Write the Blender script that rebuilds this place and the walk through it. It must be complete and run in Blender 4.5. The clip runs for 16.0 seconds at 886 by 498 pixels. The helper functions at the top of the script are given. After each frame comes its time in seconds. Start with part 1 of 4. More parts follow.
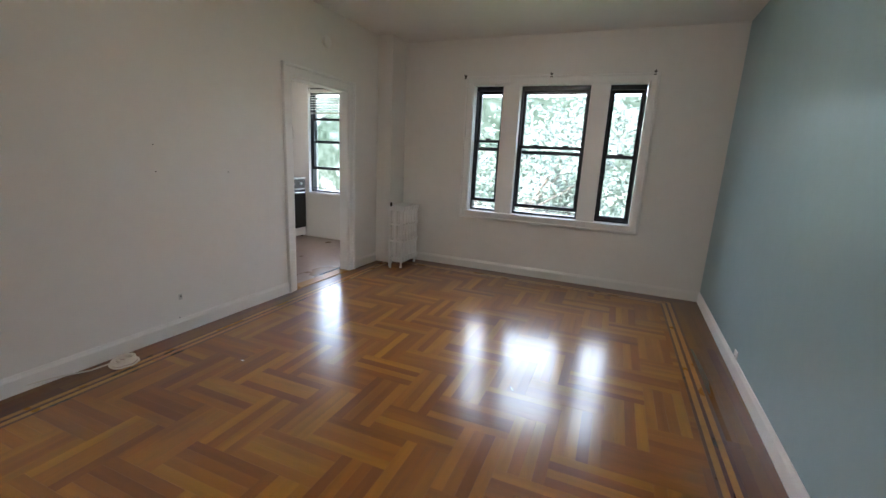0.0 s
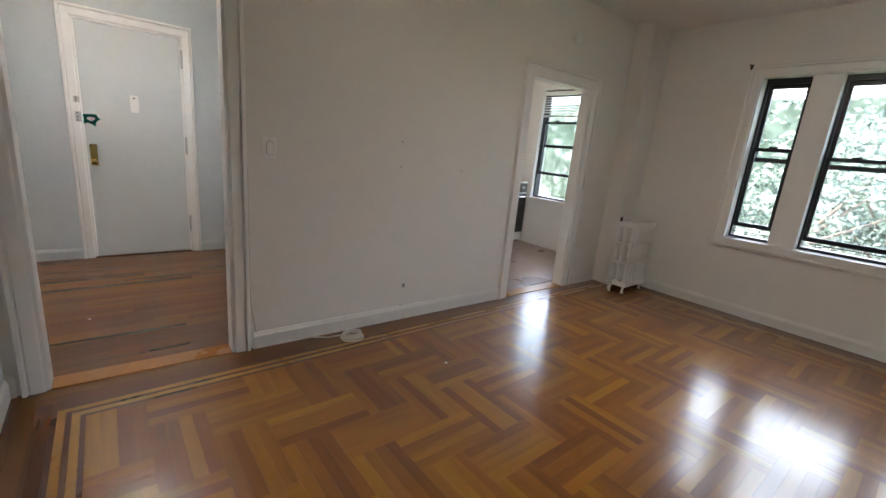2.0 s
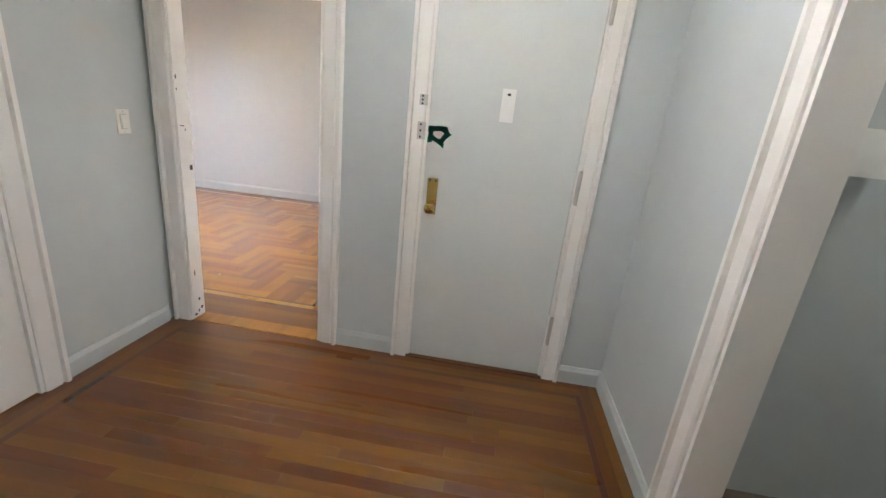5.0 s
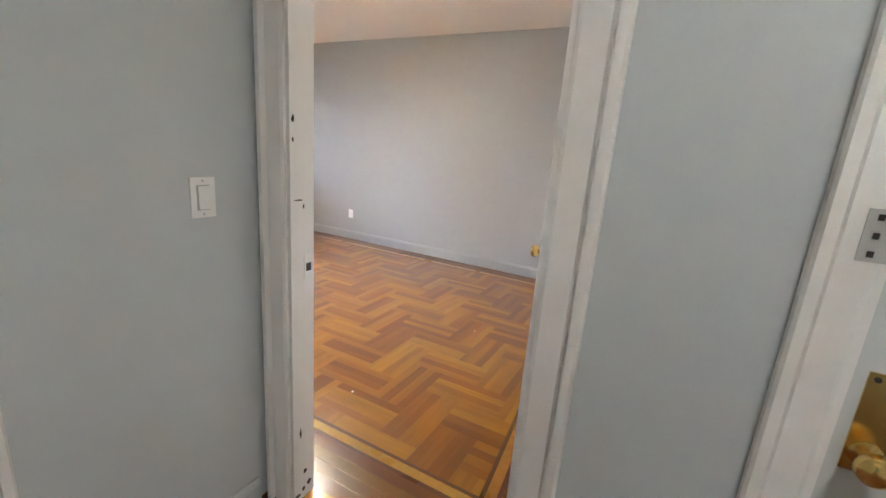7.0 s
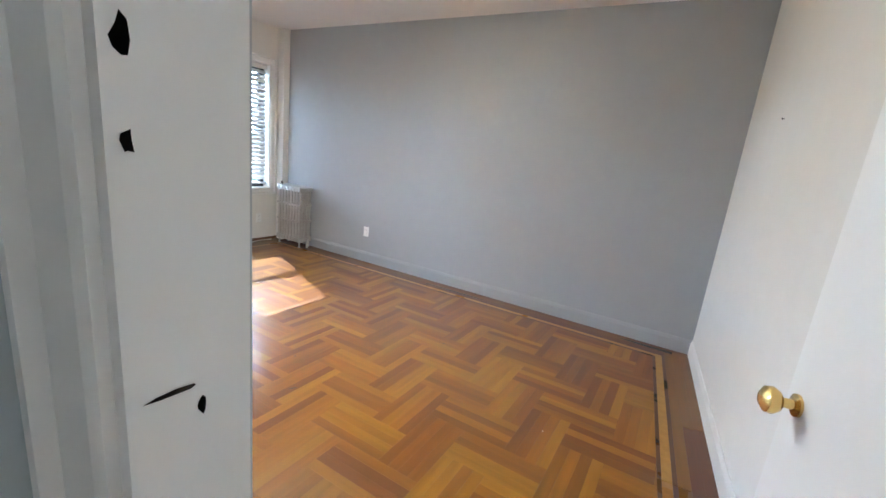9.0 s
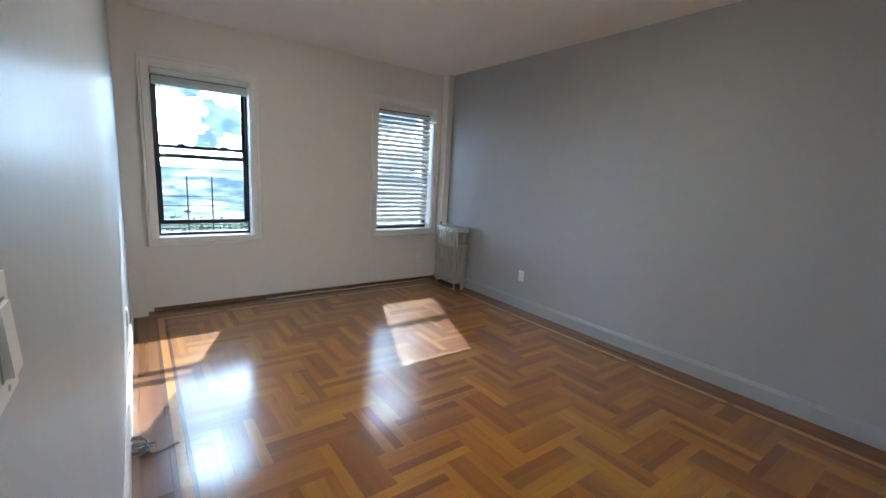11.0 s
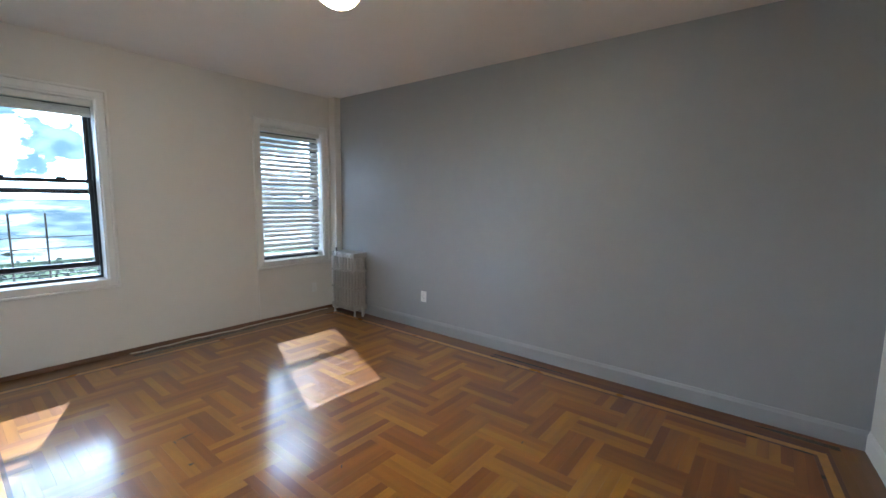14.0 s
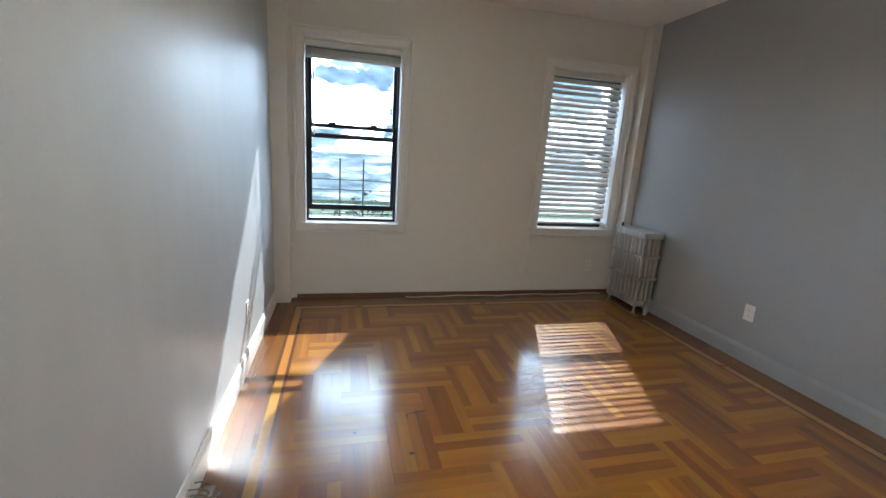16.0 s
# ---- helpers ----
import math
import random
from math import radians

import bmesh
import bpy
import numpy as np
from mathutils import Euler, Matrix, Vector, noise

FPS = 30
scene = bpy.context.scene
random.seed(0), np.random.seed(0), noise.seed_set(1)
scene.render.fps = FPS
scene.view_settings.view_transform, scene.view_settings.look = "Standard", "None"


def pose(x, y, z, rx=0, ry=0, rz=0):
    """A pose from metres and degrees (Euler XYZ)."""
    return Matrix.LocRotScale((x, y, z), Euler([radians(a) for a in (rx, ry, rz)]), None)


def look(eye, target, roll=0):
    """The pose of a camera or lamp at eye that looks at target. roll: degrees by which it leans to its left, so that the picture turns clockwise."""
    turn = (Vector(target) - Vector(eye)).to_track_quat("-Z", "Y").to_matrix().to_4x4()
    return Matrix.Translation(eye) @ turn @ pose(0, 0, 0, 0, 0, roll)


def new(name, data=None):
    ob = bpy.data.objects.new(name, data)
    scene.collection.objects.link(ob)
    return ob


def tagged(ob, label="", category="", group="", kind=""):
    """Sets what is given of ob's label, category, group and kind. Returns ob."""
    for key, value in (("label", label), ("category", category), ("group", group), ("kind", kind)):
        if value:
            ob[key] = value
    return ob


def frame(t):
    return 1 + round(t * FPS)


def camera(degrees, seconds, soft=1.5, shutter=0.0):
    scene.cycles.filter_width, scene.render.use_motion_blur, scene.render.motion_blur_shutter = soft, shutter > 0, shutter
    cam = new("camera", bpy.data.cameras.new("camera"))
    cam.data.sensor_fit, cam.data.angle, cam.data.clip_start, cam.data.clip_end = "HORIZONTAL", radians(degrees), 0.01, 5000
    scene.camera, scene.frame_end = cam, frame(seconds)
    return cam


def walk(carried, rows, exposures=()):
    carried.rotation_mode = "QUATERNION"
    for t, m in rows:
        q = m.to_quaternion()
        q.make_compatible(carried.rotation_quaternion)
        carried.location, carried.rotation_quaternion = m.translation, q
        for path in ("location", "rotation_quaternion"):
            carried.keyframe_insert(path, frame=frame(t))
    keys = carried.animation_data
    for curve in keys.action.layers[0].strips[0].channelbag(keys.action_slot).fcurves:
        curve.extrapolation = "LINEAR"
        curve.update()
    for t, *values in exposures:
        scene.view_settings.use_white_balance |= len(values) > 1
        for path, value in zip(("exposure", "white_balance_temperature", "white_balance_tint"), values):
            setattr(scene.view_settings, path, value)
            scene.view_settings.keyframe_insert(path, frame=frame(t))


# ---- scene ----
cam = camera(93.8, 16.0)
PATH = [
    (0, (2.747, 1.398, 1.335), (2.019, 3.21, 0.9), 2.9),
    (0.5, (2.81, 1.396, 1.35), (2.257, 3.301, 1.096), 3.1),
    (1, (2.804, 1.411, 1.353), (2.204, 3.307, 1.148), 5.3),
    (1.5, (2.713, 1.524, 1.314), (1.674, 3.197, 0.965), 5.5),
    (2, (2.452, 1.613, 1.3), (0.955, 2.852, 0.828), 5.2),
    (2.5, (1.984, 1.65, 1.318), (0.383, 2.686, 0.713), 5.3),
    (3, (1.461, 1.744, 1.334), (-0.31, 2.449, 0.727), 6.8),
    (3.5, (0.941, 1.759, 1.343), (-0.912, 2.276, 0.797), 5.8),
    (4, (0.474, 1.832, 1.328), (-1.413, 2.302, 0.861), 3.9),
    (4.5, (0.0, 1.899, 1.339), (-1.932, 2.034, 0.839), 4.8),
    (6.8, (-1.488, 1.25, 1.38), (-3.212, 0.405, 0.823), 5.0),
    (7, (-1.612, 1.163, 1.37), (-3.328, 0.251, 0.895), 4.4),
    (7.5, (-1.856, 0.974, 1.376), (-3.451, -0.131, 0.889), 5.6),
    (8, (-2.04, 0.755, 1.374), (-3.758, -0.159, 0.911), 5.7),
    (10.5, (-2.795, 0.255, 1.374), (-4.184, -1.112, 0.987), 5.0),
    (11, (-2.826, 0.248, 1.381), (-3.99, -1.326, 1.035), 3.1),
    (11.5, (-2.845, 0.252, 1.408), (-3.868, -1.438, 1.095), 1.8),
    (12, (-2.852, 0.236, 1.408), (-3.809, -1.504, 1.168), 1.3),
    (12.5, (-2.852, 0.224, 1.415), (-3.81, -1.528, 1.317), 1.9),
    (13, (-2.818, 0.208, 1.437), (-3.848, -1.503, 1.546), 3.1),
    (13.5, (-2.781, 0.192, 1.452), (-3.965, -1.418, 1.537), 3.0),
    (14, (-2.812, 0.15, 1.413), (-4.362, -1.091, 1.174), 0.9),
    (14.5, (-2.87, 0.089, 1.385), (-4.672, -0.703, 1.029), 2.5),
    (15, (-2.976, 0.001, 1.368), (-4.529, -1.209, 1.011), 6.8),
    (15.5, (-3.109, -0.208, 1.352), (-4.078, -1.909, 0.941), 8.1),
    (16, (-3.26, -0.544, 1.335), (-3.736, -2.435, 0.891), 3.7),
]
walk(cam, [(t, look(eye, target, roll)) for t, eye, target, roll in PATH],
     [(0.0, 2.85, 5650, 14), (0.5, 2.9, 5800, 16), (1.0, 2.9, 5850, 16), (2.0, 2.85, 5850, 14), (2.5, 2.95, 5800, 13), (3.0, 3.2, 5850, 13), (3.5, 3.15, 5700, 12), (4.0, 3.15, 5750, 12), (4.5, 3.15, 5700, 11), (7.0, 2.75, 5750, 10), (8.2, 2.7, 5400, 8), (10.4, 1.7, 5000, 4), (11.0, 1.42, 5120, 4), (11.5, 1.38, 5120, 4), (12.5, 1.27, 5180, 4), (13.5, 1.4, 5150, 4), (14.0, 1.42, 5120, 4), (14.5, 2.05, 4950, 5), (15.0, 1.9, 4950, 5), (15.5, 1.32, 5300, 5), (16.0, 1.1, 5500, 5)])

# ---- world, sun and the light through the windows ----
SUN_DIR = Vector((0.33, 0.83, -0.76)).normalized()      # the way the sunlight travels
elev = math.asin(-SUN_DIR.z)
world = bpy.data.worlds.new("sky")
scene.world = world
world.use_nodes = True
wn = world.node_tree
sky = wn.nodes.new("ShaderNodeTexSky")
sky.sky_type = "NISHITA"
sky.sun_disc = False
sky.sun_elevation = elev
sky.sun_rotation = math.atan2(-SUN_DIR.x, -SUN_DIR.y)
wn.links.new(sky.outputs[0], wn.nodes["Background"].inputs[0])
wn.nodes["Background"].inputs[1].default_value = 0.12
sun = new("sun", bpy.data.lights.new("sun", "SUN"))
sun.data.energy, sun.data.angle, sun.data.color = 5.0, radians(0.5), (1.0, 0.93, 0.82)
sun.matrix_world = look((0, 0, 30), Vector((0, 0, 30)) + SUN_DIR)


# ---- materials ----
def mat(name, colour, rough=0.5, metal=0.0, grain=0.0, scale=20.0, bump=0.0, bump_scale=60.0, spread=0.0, coat=0.0, island=False, stretch=(1, 1, 1)):
    """A plain procedural surface: mottled colour at two scales, uneven gloss and fine relief."""
    m = bpy.data.materials.new(name)
    m.use_nodes = True
    t = m.node_tree
    b = t.nodes["Principled BSDF"]
    b.inputs["Roughness"].default_value = rough
    b.inputs["Metallic"].default_value = metal
    b.inputs["Coat Weight"].default_value = coat
    b.inputs["Coat Roughness"].default_value = 0.17
    if coat:
        b.inputs["Specular IOR Level"].default_value = 0.2
        b.inputs["Coat IOR"].default_value = 1.6
    co = t.nodes.new("ShaderNodeTexCoord")
    mp = t.nodes.new("ShaderNodeMapping")
    mp.inputs["Scale"].default_value = stretch
    t.links.new(co.outputs["Object"], mp.inputs[0])
    big = t.nodes.new("ShaderNodeTexNoise")
    big.inputs["Scale"].default_value, big.inputs["Detail"].default_value = scale * 0.12, 3
    fine = t.nodes.new("ShaderNodeTexNoise")
    fine.inputs["Scale"].default_value, fine.inputs["Detail"].default_value = scale, 5
    for n in (big, fine):
        t.links.new(mp.outputs[0], n.inputs["Vector"])
    add = t.nodes.new("ShaderNodeMath")
    add.operation = "ADD"
    t.links.new(big.outputs[0], add.inputs[0])
    t.links.new(fine.outputs[0], add.inputs[1])
    ramp = t.nodes.new("ShaderNodeMapRange")
    ramp.inputs["From Min"].default_value, ramp.inputs["From Max"].default_value = 0.6, 1.4
    ramp.inputs["To Min"].default_value, ramp.inputs["To Max"].default_value = 1 - grain, 1 + grain
    t.links.new(add.outputs[0], ramp.inputs[0])
    mul = t.nodes.new("ShaderNodeVectorMath")
    mul.operation = "SCALE"
    mul.inputs[0].default_value = colour
    t.links.new(ramp.outputs[0], mul.inputs["Scale"])
    last = mul.outputs[0]
    if spread:
        inf = t.nodes.new("ShaderNodeObjectInfo")
        off = t.nodes.new("ShaderNodeVectorMath")
        off.operation = "SCALE"
        off.inputs[0].default_value = (37.0, 91.0, 13.0)
        t.links.new(inf.outputs["Random"], off.inputs["Scale"])
        t.links.new(off.outputs[0], mp.inputs["Location"])
        src = t.nodes.new("ShaderNodeNewGeometry" if island else "ShaderNodeObjectInfo")
        hsv = t.nodes.new("ShaderNodeHueSaturation")
        val = t.nodes.new("ShaderNodeMapRange")
        val.inputs["To Min"].default_value, val.inputs["To Max"].default_value = 1 - spread, 1 + spread
        hue = t.nodes.new("ShaderNodeMapRange")
        hue.inputs["To Min"].default_value, hue.inputs["To Max"].default_value = 0.490, 0.514
        out = src.outputs["Random Per Island" if island else "Random"]
        t.links.new(out, val.inputs[0])
        t.links.new(out, hue.inputs[0])
        t.links.new(val.outputs[0], hsv.inputs["Value"])
        t.links.new(hue.outputs[0], hsv.inputs["Hue"])
        t.links.new(last, hsv.inputs["Color"])
        last = hsv.outputs[0]
    t.links.new(last, b.inputs["Base Color"])
    if rough > 0:
        rr = t.nodes.new("ShaderNodeMapRange")
        rr.inputs["From Min"].default_value, rr.inputs["From Max"].default_value = 0.3, 0.7
        rr.inputs["To Min"].default_value, rr.inputs["To Max"].default_value = rough * 0.85, min(1, rough * 1.15)
        t.links.new(big.outputs[0], rr.inputs[0])
        t.links.new(rr.outputs[0], b.inputs["Roughness"])
    if bump:
        bn = t.nodes.new("ShaderNodeTexNoise")
        bn.inputs["Scale"].default_value, bn.inputs["Detail"].default_value = bump_scale, 4
        t.links.new(mp.outputs[0], bn.inputs["Vector"])
        bu = t.nodes.new("ShaderNodeBump")
        bu.inputs["Strength"].default_value, bu.inputs["Distance"].default_value = bump, 0.004
        t.links.new(bn.outputs[0], bu.inputs["Height"])
        t.links.new(bu.outputs[0], b.inputs["Normal"])
    return m


def glow(name, colour, strength):
    m = bpy.data.materials.new(name)
    m.use_nodes = True
    b = m.node_tree.nodes["Principled BSDF"]
    b.inputs["Base Color"].default_value = (*colour, 1)
    b.inputs["Emission Color"].default_value = (*colour, 1)
    b.inputs["Emission Strength"].default_value = strength
    return m


M_WHITE = mat("white_wall_paint", (0.74, 0.72, 0.68), 0.42, grain=0.025, scale=9, bump=0.25, bump_scale=18)
# Grey-blue base, set darker than the room's white walls.
M_SHINY = mat("glossy_bedroom_wall_paint", (0.46, 0.48, 0.50), 0.40, grain=0.06, scale=9, bump=0.18, bump_scale=9, stretch=(1, 1, 0.22))
M_GREY = mat("grey_accent_paint", (0.343, 0.353, 0.366), 0.5, grain=0.03, scale=8, bump=0.22, bump_scale=16)
M_BLUE = mat("blue_accent_paint", (0.27, 0.39, 0.42), 0.36, grain=0.03, scale=8, bump=0.3, bump_scale=12)
M_HALL = mat("pale_grey_hall_paint", (0.52, 0.56, 0.568), 0.42, grain=0.04, scale=8, bump=0.25, bump_scale=16)
M_CEIL = mat("ceiling_paint", (0.85, 0.82, 0.79), 0.6, grain=0.02, scale=6, bump=0.2, bump_scale=14)
M_TRIM = mat("white_trim_enamel", (0.80, 0.79, 0.765), 0.34, grain=0.02, scale=14, bump=0.10, bump_scale=45)
M_BLACK = mat("black_window_enamel", (0.012, 0.014, 0.018), 0.35, grain=0.1, scale=40)
M_DOOR = mat("grey_white_door_paint", (0.60, 0.63, 0.62), 0.42, grain=0.025, scale=12, bump=0.10, bump_scale=40)
M_OAK = mat("oak_strip", (0.240, 0.086, 0.0046), 0.33, grain=0.26, scale=26, bump=0.08, bump_scale=40, spread=0.32, coat=1.0, stretch=(1, 0.10, 1))
M_OAK_STUFF = mat("oak_strip_joined", (0.240, 0.086, 0.0046), 0.33, grain=0.26, scale=26, bump=0.08, bump_scale=40, spread=0.32, coat=1.0, island=True, stretch=(1, 0.10, 1))
M_OAK_HALL = mat("dark_oak_plank", (0.132, 0.045, 0.0036), 0.30, grain=0.26, scale=26, bump=0.10, bump_scale=40, spread=0.24, coat=0.7, stretch=(1, 0.06, 1))
M_MAPLE = mat("pale_inlay_wood", (0.36, 0.165, 0.030), 0.30, grain=0.18, scale=30, coat=0.5, spread=0.06)
M_DARK = mat("dark_inlay_wood", (0.085, 0.028, 0.009), 0.30, grain=0.2, scale=30, coat=0.6, spread=0.1)
M_BED = mat("wood_subfloor", (0.10, 0.04, 0.014), 0.5, grain=0.2, scale=20)
M_VINYL = mat("brown_sheet_vinyl", (0.26, 0.19, 0.15), 0.3, grain=0.25, scale=14, bump=0.1)
M_TILE = mat("dark_brown_floor_tile", (0.11, 0.085, 0.062), 0.4, grain=0.3, scale=16, bump=0.1, spread=0.1)
M_BRASS = mat("polished_brass", (0.75, 0.52, 0.18), 0.22, 1.0, grain=0.1, scale=40)
M_STEEL = mat("painted_steel_hinge", (0.50, 0.50, 0.48), 0.35, 0.6, grain=0.1, scale=60)
M_PLASTIC = mat("white_plastic", (0.80, 0.80, 0.78), 0.35, grain=0.02, scale=30)
M_SILVER = mat("silver_radiator_paint", (0.50, 0.49, 0.46), 0.35, 0.55, grain=0.08, scale=30, bump=0.2)
M_RAD = mat("white_radiator_enamel", (0.76, 0.75, 0.72), 0.32, grain=0.03, scale=30, bump=0.2)
M_GAP_SHADE = mat("gap_shade", (0.42, 0.42, 0.40), 0.7, grain=0.1, scale=60)
M_SCREW = mat("dark_metal", (0.05, 0.045, 0.04), 0.45, 0.7, grain=0.1, scale=60)


# ---- mesh helpers ----
def block(bm, x0, x1, y0, y1, z0, z1, m=None):
    """A box between the given bounds, laid through the matrix m, added to bm."""
    vs = [bm.verts.new((x, y, z)) for z in (z0, z1) for y in (y0, y1) for x in (x0, x1)]
    for f in ((0, 2, 3, 1), (4, 5, 7, 6), (0, 1, 5, 4), (2, 6, 7, 3), (0, 4, 6, 2), (1, 3, 7, 5)):
        bm.faces.new([vs[i] for i in f])
    if m is not None:
        bmesh.ops.transform(bm, matrix=m, verts=vs)
    return vs


def soften(bm, width, segments=1):
    es = [e for e in bm.edges if len(e.link_faces) == 2 and e.calc_face_angle(0) > 0.6]
    bmesh.ops.bevel(bm, geom=es, offset=width, segments=segments, affect="EDGES", clamp_overlap=True)
    return bm


def box(x0, x1, y0, y1, z0, z1, bevel=0.0, segments=1):
    bm = bmesh.new()
    block(bm, min(x0, x1), max(x0, x1), min(y0, y1), max(y0, y1), min(z0, z1), max(z0, z1))
    return soften(bm, bevel, segments) if bevel else bm


def lathe(profile, segments=24, m=None):
    """A turned shape round the z axis from (radius, height) pairs."""
    bm = bmesh.new()
    rings = []
    for r, z in profile:
        rings.append([bm.verts.new((r * math.cos(2 * math.pi * i / segments), r * math.sin(2 * math.pi * i / segments), z)) for i in range(segments)])
    for a, b in zip(rings, rings[1:]):
        for i in range(segments):
            j = (i + 1) % segments
            bm.faces.new((a[i], a[j], b[j], b[i]))
    bm.faces.new(rings[0][::-1])
    bm.faces.new(rings[-1])
    bmesh.ops.remove_doubles(bm, verts=bm.verts, dist=1e-5)
    bmesh.ops.recalc_face_normals(bm, faces=bm.faces)
    if m is not None:
        bmesh.ops.transform(bm, matrix=m, verts=bm.verts)
    return bm


def tube(points, radius, segments=8):
    """A round bar along a chain of points."""
    bm = bmesh.new()
    pts = [Vector(p) for p in points]
    rings = []
    for i, p in enumerate(pts):
        d = (pts[min(i + 1, len(pts) - 1)] - pts[max(i - 1, 0)]).normalized()
        a = d.orthogonal().normalized() if not rings else (rings[-1][0].co - pts[i - 1]).normalized()
        a = (a - d * a.dot(d)).normalized()
        b = d.cross(a)
        rings.append([bm.verts.new(p + radius * (a * math.cos(2 * math.pi * k / segments) + b * math.sin(2 * math.pi * k / segments))) for k in range(segments)])
    for a, b in zip(rings, rings[1:]):
        for i in range(segments):
            j = (i + 1) % segments
            bm.faces.new((a[i], a[j], b[j], b[i]))
    bm.faces.new(rings[0][::-1])
    bm.faces.new(rings[-1])
    bmesh.ops.recalc_face_normals(bm, faces=bm.faces)
    return bm


def mesh_of(name, bm, material, smooth=False):
    me = bpy.data.meshes.new(name)
    bmesh.ops.recalc_face_normals(bm, faces=bm.faces)
    bm.to_mesh(me)
    bm.free()
    for mm in (material if isinstance(material, (list, tuple)) else [material]):
        me.materials.append(mm)
    if smooth:
        me.shade_smooth()
        me.set_sharp_from_angle(angle=radians(40))
    return me


def thing(name, bm, material, label="", category="", group="", kind="", m=None, smooth=False):
    ob = new(name, mesh_of(name, bm, material, smooth))
    if m is not None:
        ob.matrix_world = m
    return tagged(ob, label, category, group, kind)


def base(name, m, label="", category="", group="", kind=""):
    ob = new(name)
    ob.empty_display_size = 0.05
    ob.matrix_world = m
    return tagged(ob, label, category, group, kind)


def part(name, bm, material, parent, label="", smooth=False, m=None):
    ob = new(name, mesh_of(name, bm, material, smooth))
    ob.parent = parent
    if m is not None:
        ob.matrix_local = m
    return tagged(ob, label)


# ---- walls: a face from a to b, the room on its right-hand side seen from above ----
def face_of(a, b):
    """Local frame of a wall face: x along it from a, y into the wall (the room has y below 0), z up."""
    u = Vector((b[0] - a[0], b[1] - a[1], 0)).normalized()
    n = Vector((-u.y, u.x, 0))
    m = Matrix.Identity(4)
    m.col[0], m.col[1], m.col[2] = (*u, 0), (*n, 0), (0, 0, 1, 0)
    m.translation = (a[0], a[1], 0)
    return m


def wall(name, a, b, thick, holes=(), material=None, back=None, top=2.66, label="", before=0.0, after=0.0):
    """A wall whose face runs from a to b, going thick away from the room, with holes (s0, s1, z0, z1)."""
    m = face_of(a, b)
    length = math.hypot(b[0] - a[0], b[1] - a[1])
    bm = bmesh.new()
    xs = sorted({-before, length + after, *[h[0] for h in holes], *[h[1] for h in holes]})
    zs = sorted({-0.02, top, *[h[2] for h in holes], *[h[3] for h in holes]})
    vert = {}

    def v(i, j, k):
        if (i, j, k) not in vert:
            vert[i, j, k] = bm.verts.new((xs[i], thick * k, zs[j]))
        return vert[i, j, k]

    def solid(i, j):
        if not (0 <= i < len(xs) - 1 and 0 <= j < len(zs) - 1):
            return False
        x, z = (xs[i] + xs[i + 1]) / 2, (zs[j] + zs[j + 1]) / 2
        return not any(h[0] < x < h[1] and h[2] < z < h[3] for h in holes)

    for i in range(len(xs) - 1):
        for j in range(len(zs) - 1):
            if not solid(i, j):
                continue
            bm.faces.new((v(i, j, 0), v(i + 1, j, 0), v(i + 1, j + 1, 0), v(i, j + 1, 0)))
            f = bm.faces.new((v(i, j, 1), v(i, j + 1, 1), v(i + 1, j + 1, 1), v(i + 1, j, 1)))
            f.material_index = 1 if back else 0
            for di, dj, q in ((-1, 0, ((i, j), (i, j + 1))), (1, 0, ((i + 1, j + 1), (i + 1, j))), (0, -1, ((i + 1, j), (i, j))), (0, 1, ((i, j + 1), (i + 1, j + 1)))):
                if not solid(i + di, j + dj):
                    (p, r), (s, t) = q
                    bm.faces.new((v(p, r, 0), v(s, t, 0), v(s, t, 1), v(p, r, 1)))
    mats = [material] + ([back] if back else [])
    ob = thing(name, bm, mats, label, "wall", kind="structure", m=m)
    return ob, m


def slab(name, corners, z0, z1, material, label, category):
    bm = bmesh.new()
    lo = [bm.verts.new((x, y, z0)) for x, y in corners]
    hi = [bm.verts.new((x, y, z1)) for x, y in corners]
    bm.faces.new(lo[::-1])
    bm.faces.new(hi)
    for i in range(len(corners)):
        j = (i + 1) % len(corners)
        bm.faces.new((lo[i], lo[j], hi[j], hi[i]))
    return thing(name, bm, material, label, category, kind="structure")


H = 2.65
# living room corners, going round clockwise seen from above
L_SW, L_NW, L_NE, L_SE = (-0.07, 1.17), (0.05, 6.19), (3.69, 6.19), (3.55, 1.17)
HALL_W, HALL_S, HALL_N, HALL_E = -2.53, -0.02, 2.59, -0.17
B_E, B_W, B_S = -2.71, -6.12, -4.27
B_NE, B_NW = (-2.60, 1.0), (B_W, 0.68)

# ---- the large structure ----
def west_s(y):
    """Distance along the living room's west wall of the point at y."""
    return (y - L_SW[1]) * math.hypot(L_NW[0] - L_SW[0], L_NW[1] - L_SW[1]) / (L_NW[1] - L_SW[1])


HALL_GAP = (west_s(1.305), west_s(2.135), -0.02, 2.06)
KITCHEN_GAP = (west_s(4.43), west_s(5.27), -0.02, 1.96)
LW_HOLE = (1.10 - L_NW[0], 2.94 - L_NW[0], 0.71, 2.16)
wl_w, F_LW = wall("wall_living_west", L_SW, L_NW, 0.10, [HALL_GAP, KITCHEN_GAP], M_WHITE, M_HALL, label="white painted plaster wall with two cased openings", after=0.0)
wl_n, F_LN = wall("wall_living_north", L_NW, L_NE, 0.28, [LW_HOLE], M_WHITE, label="white plaster wall with a wide triple window", before=0.2, after=0.3)
wl_e, F_LE = wall("wall_living_east", L_NE, L_SE, 0.2, [], M_BLUE, label="blue-green painted accent wall")
wl_s, F_LS = wall("wall_living_south", L_SE, L_SW, 0.2, [], M_WHITE, label="white painted plaster wall", before=0.3)

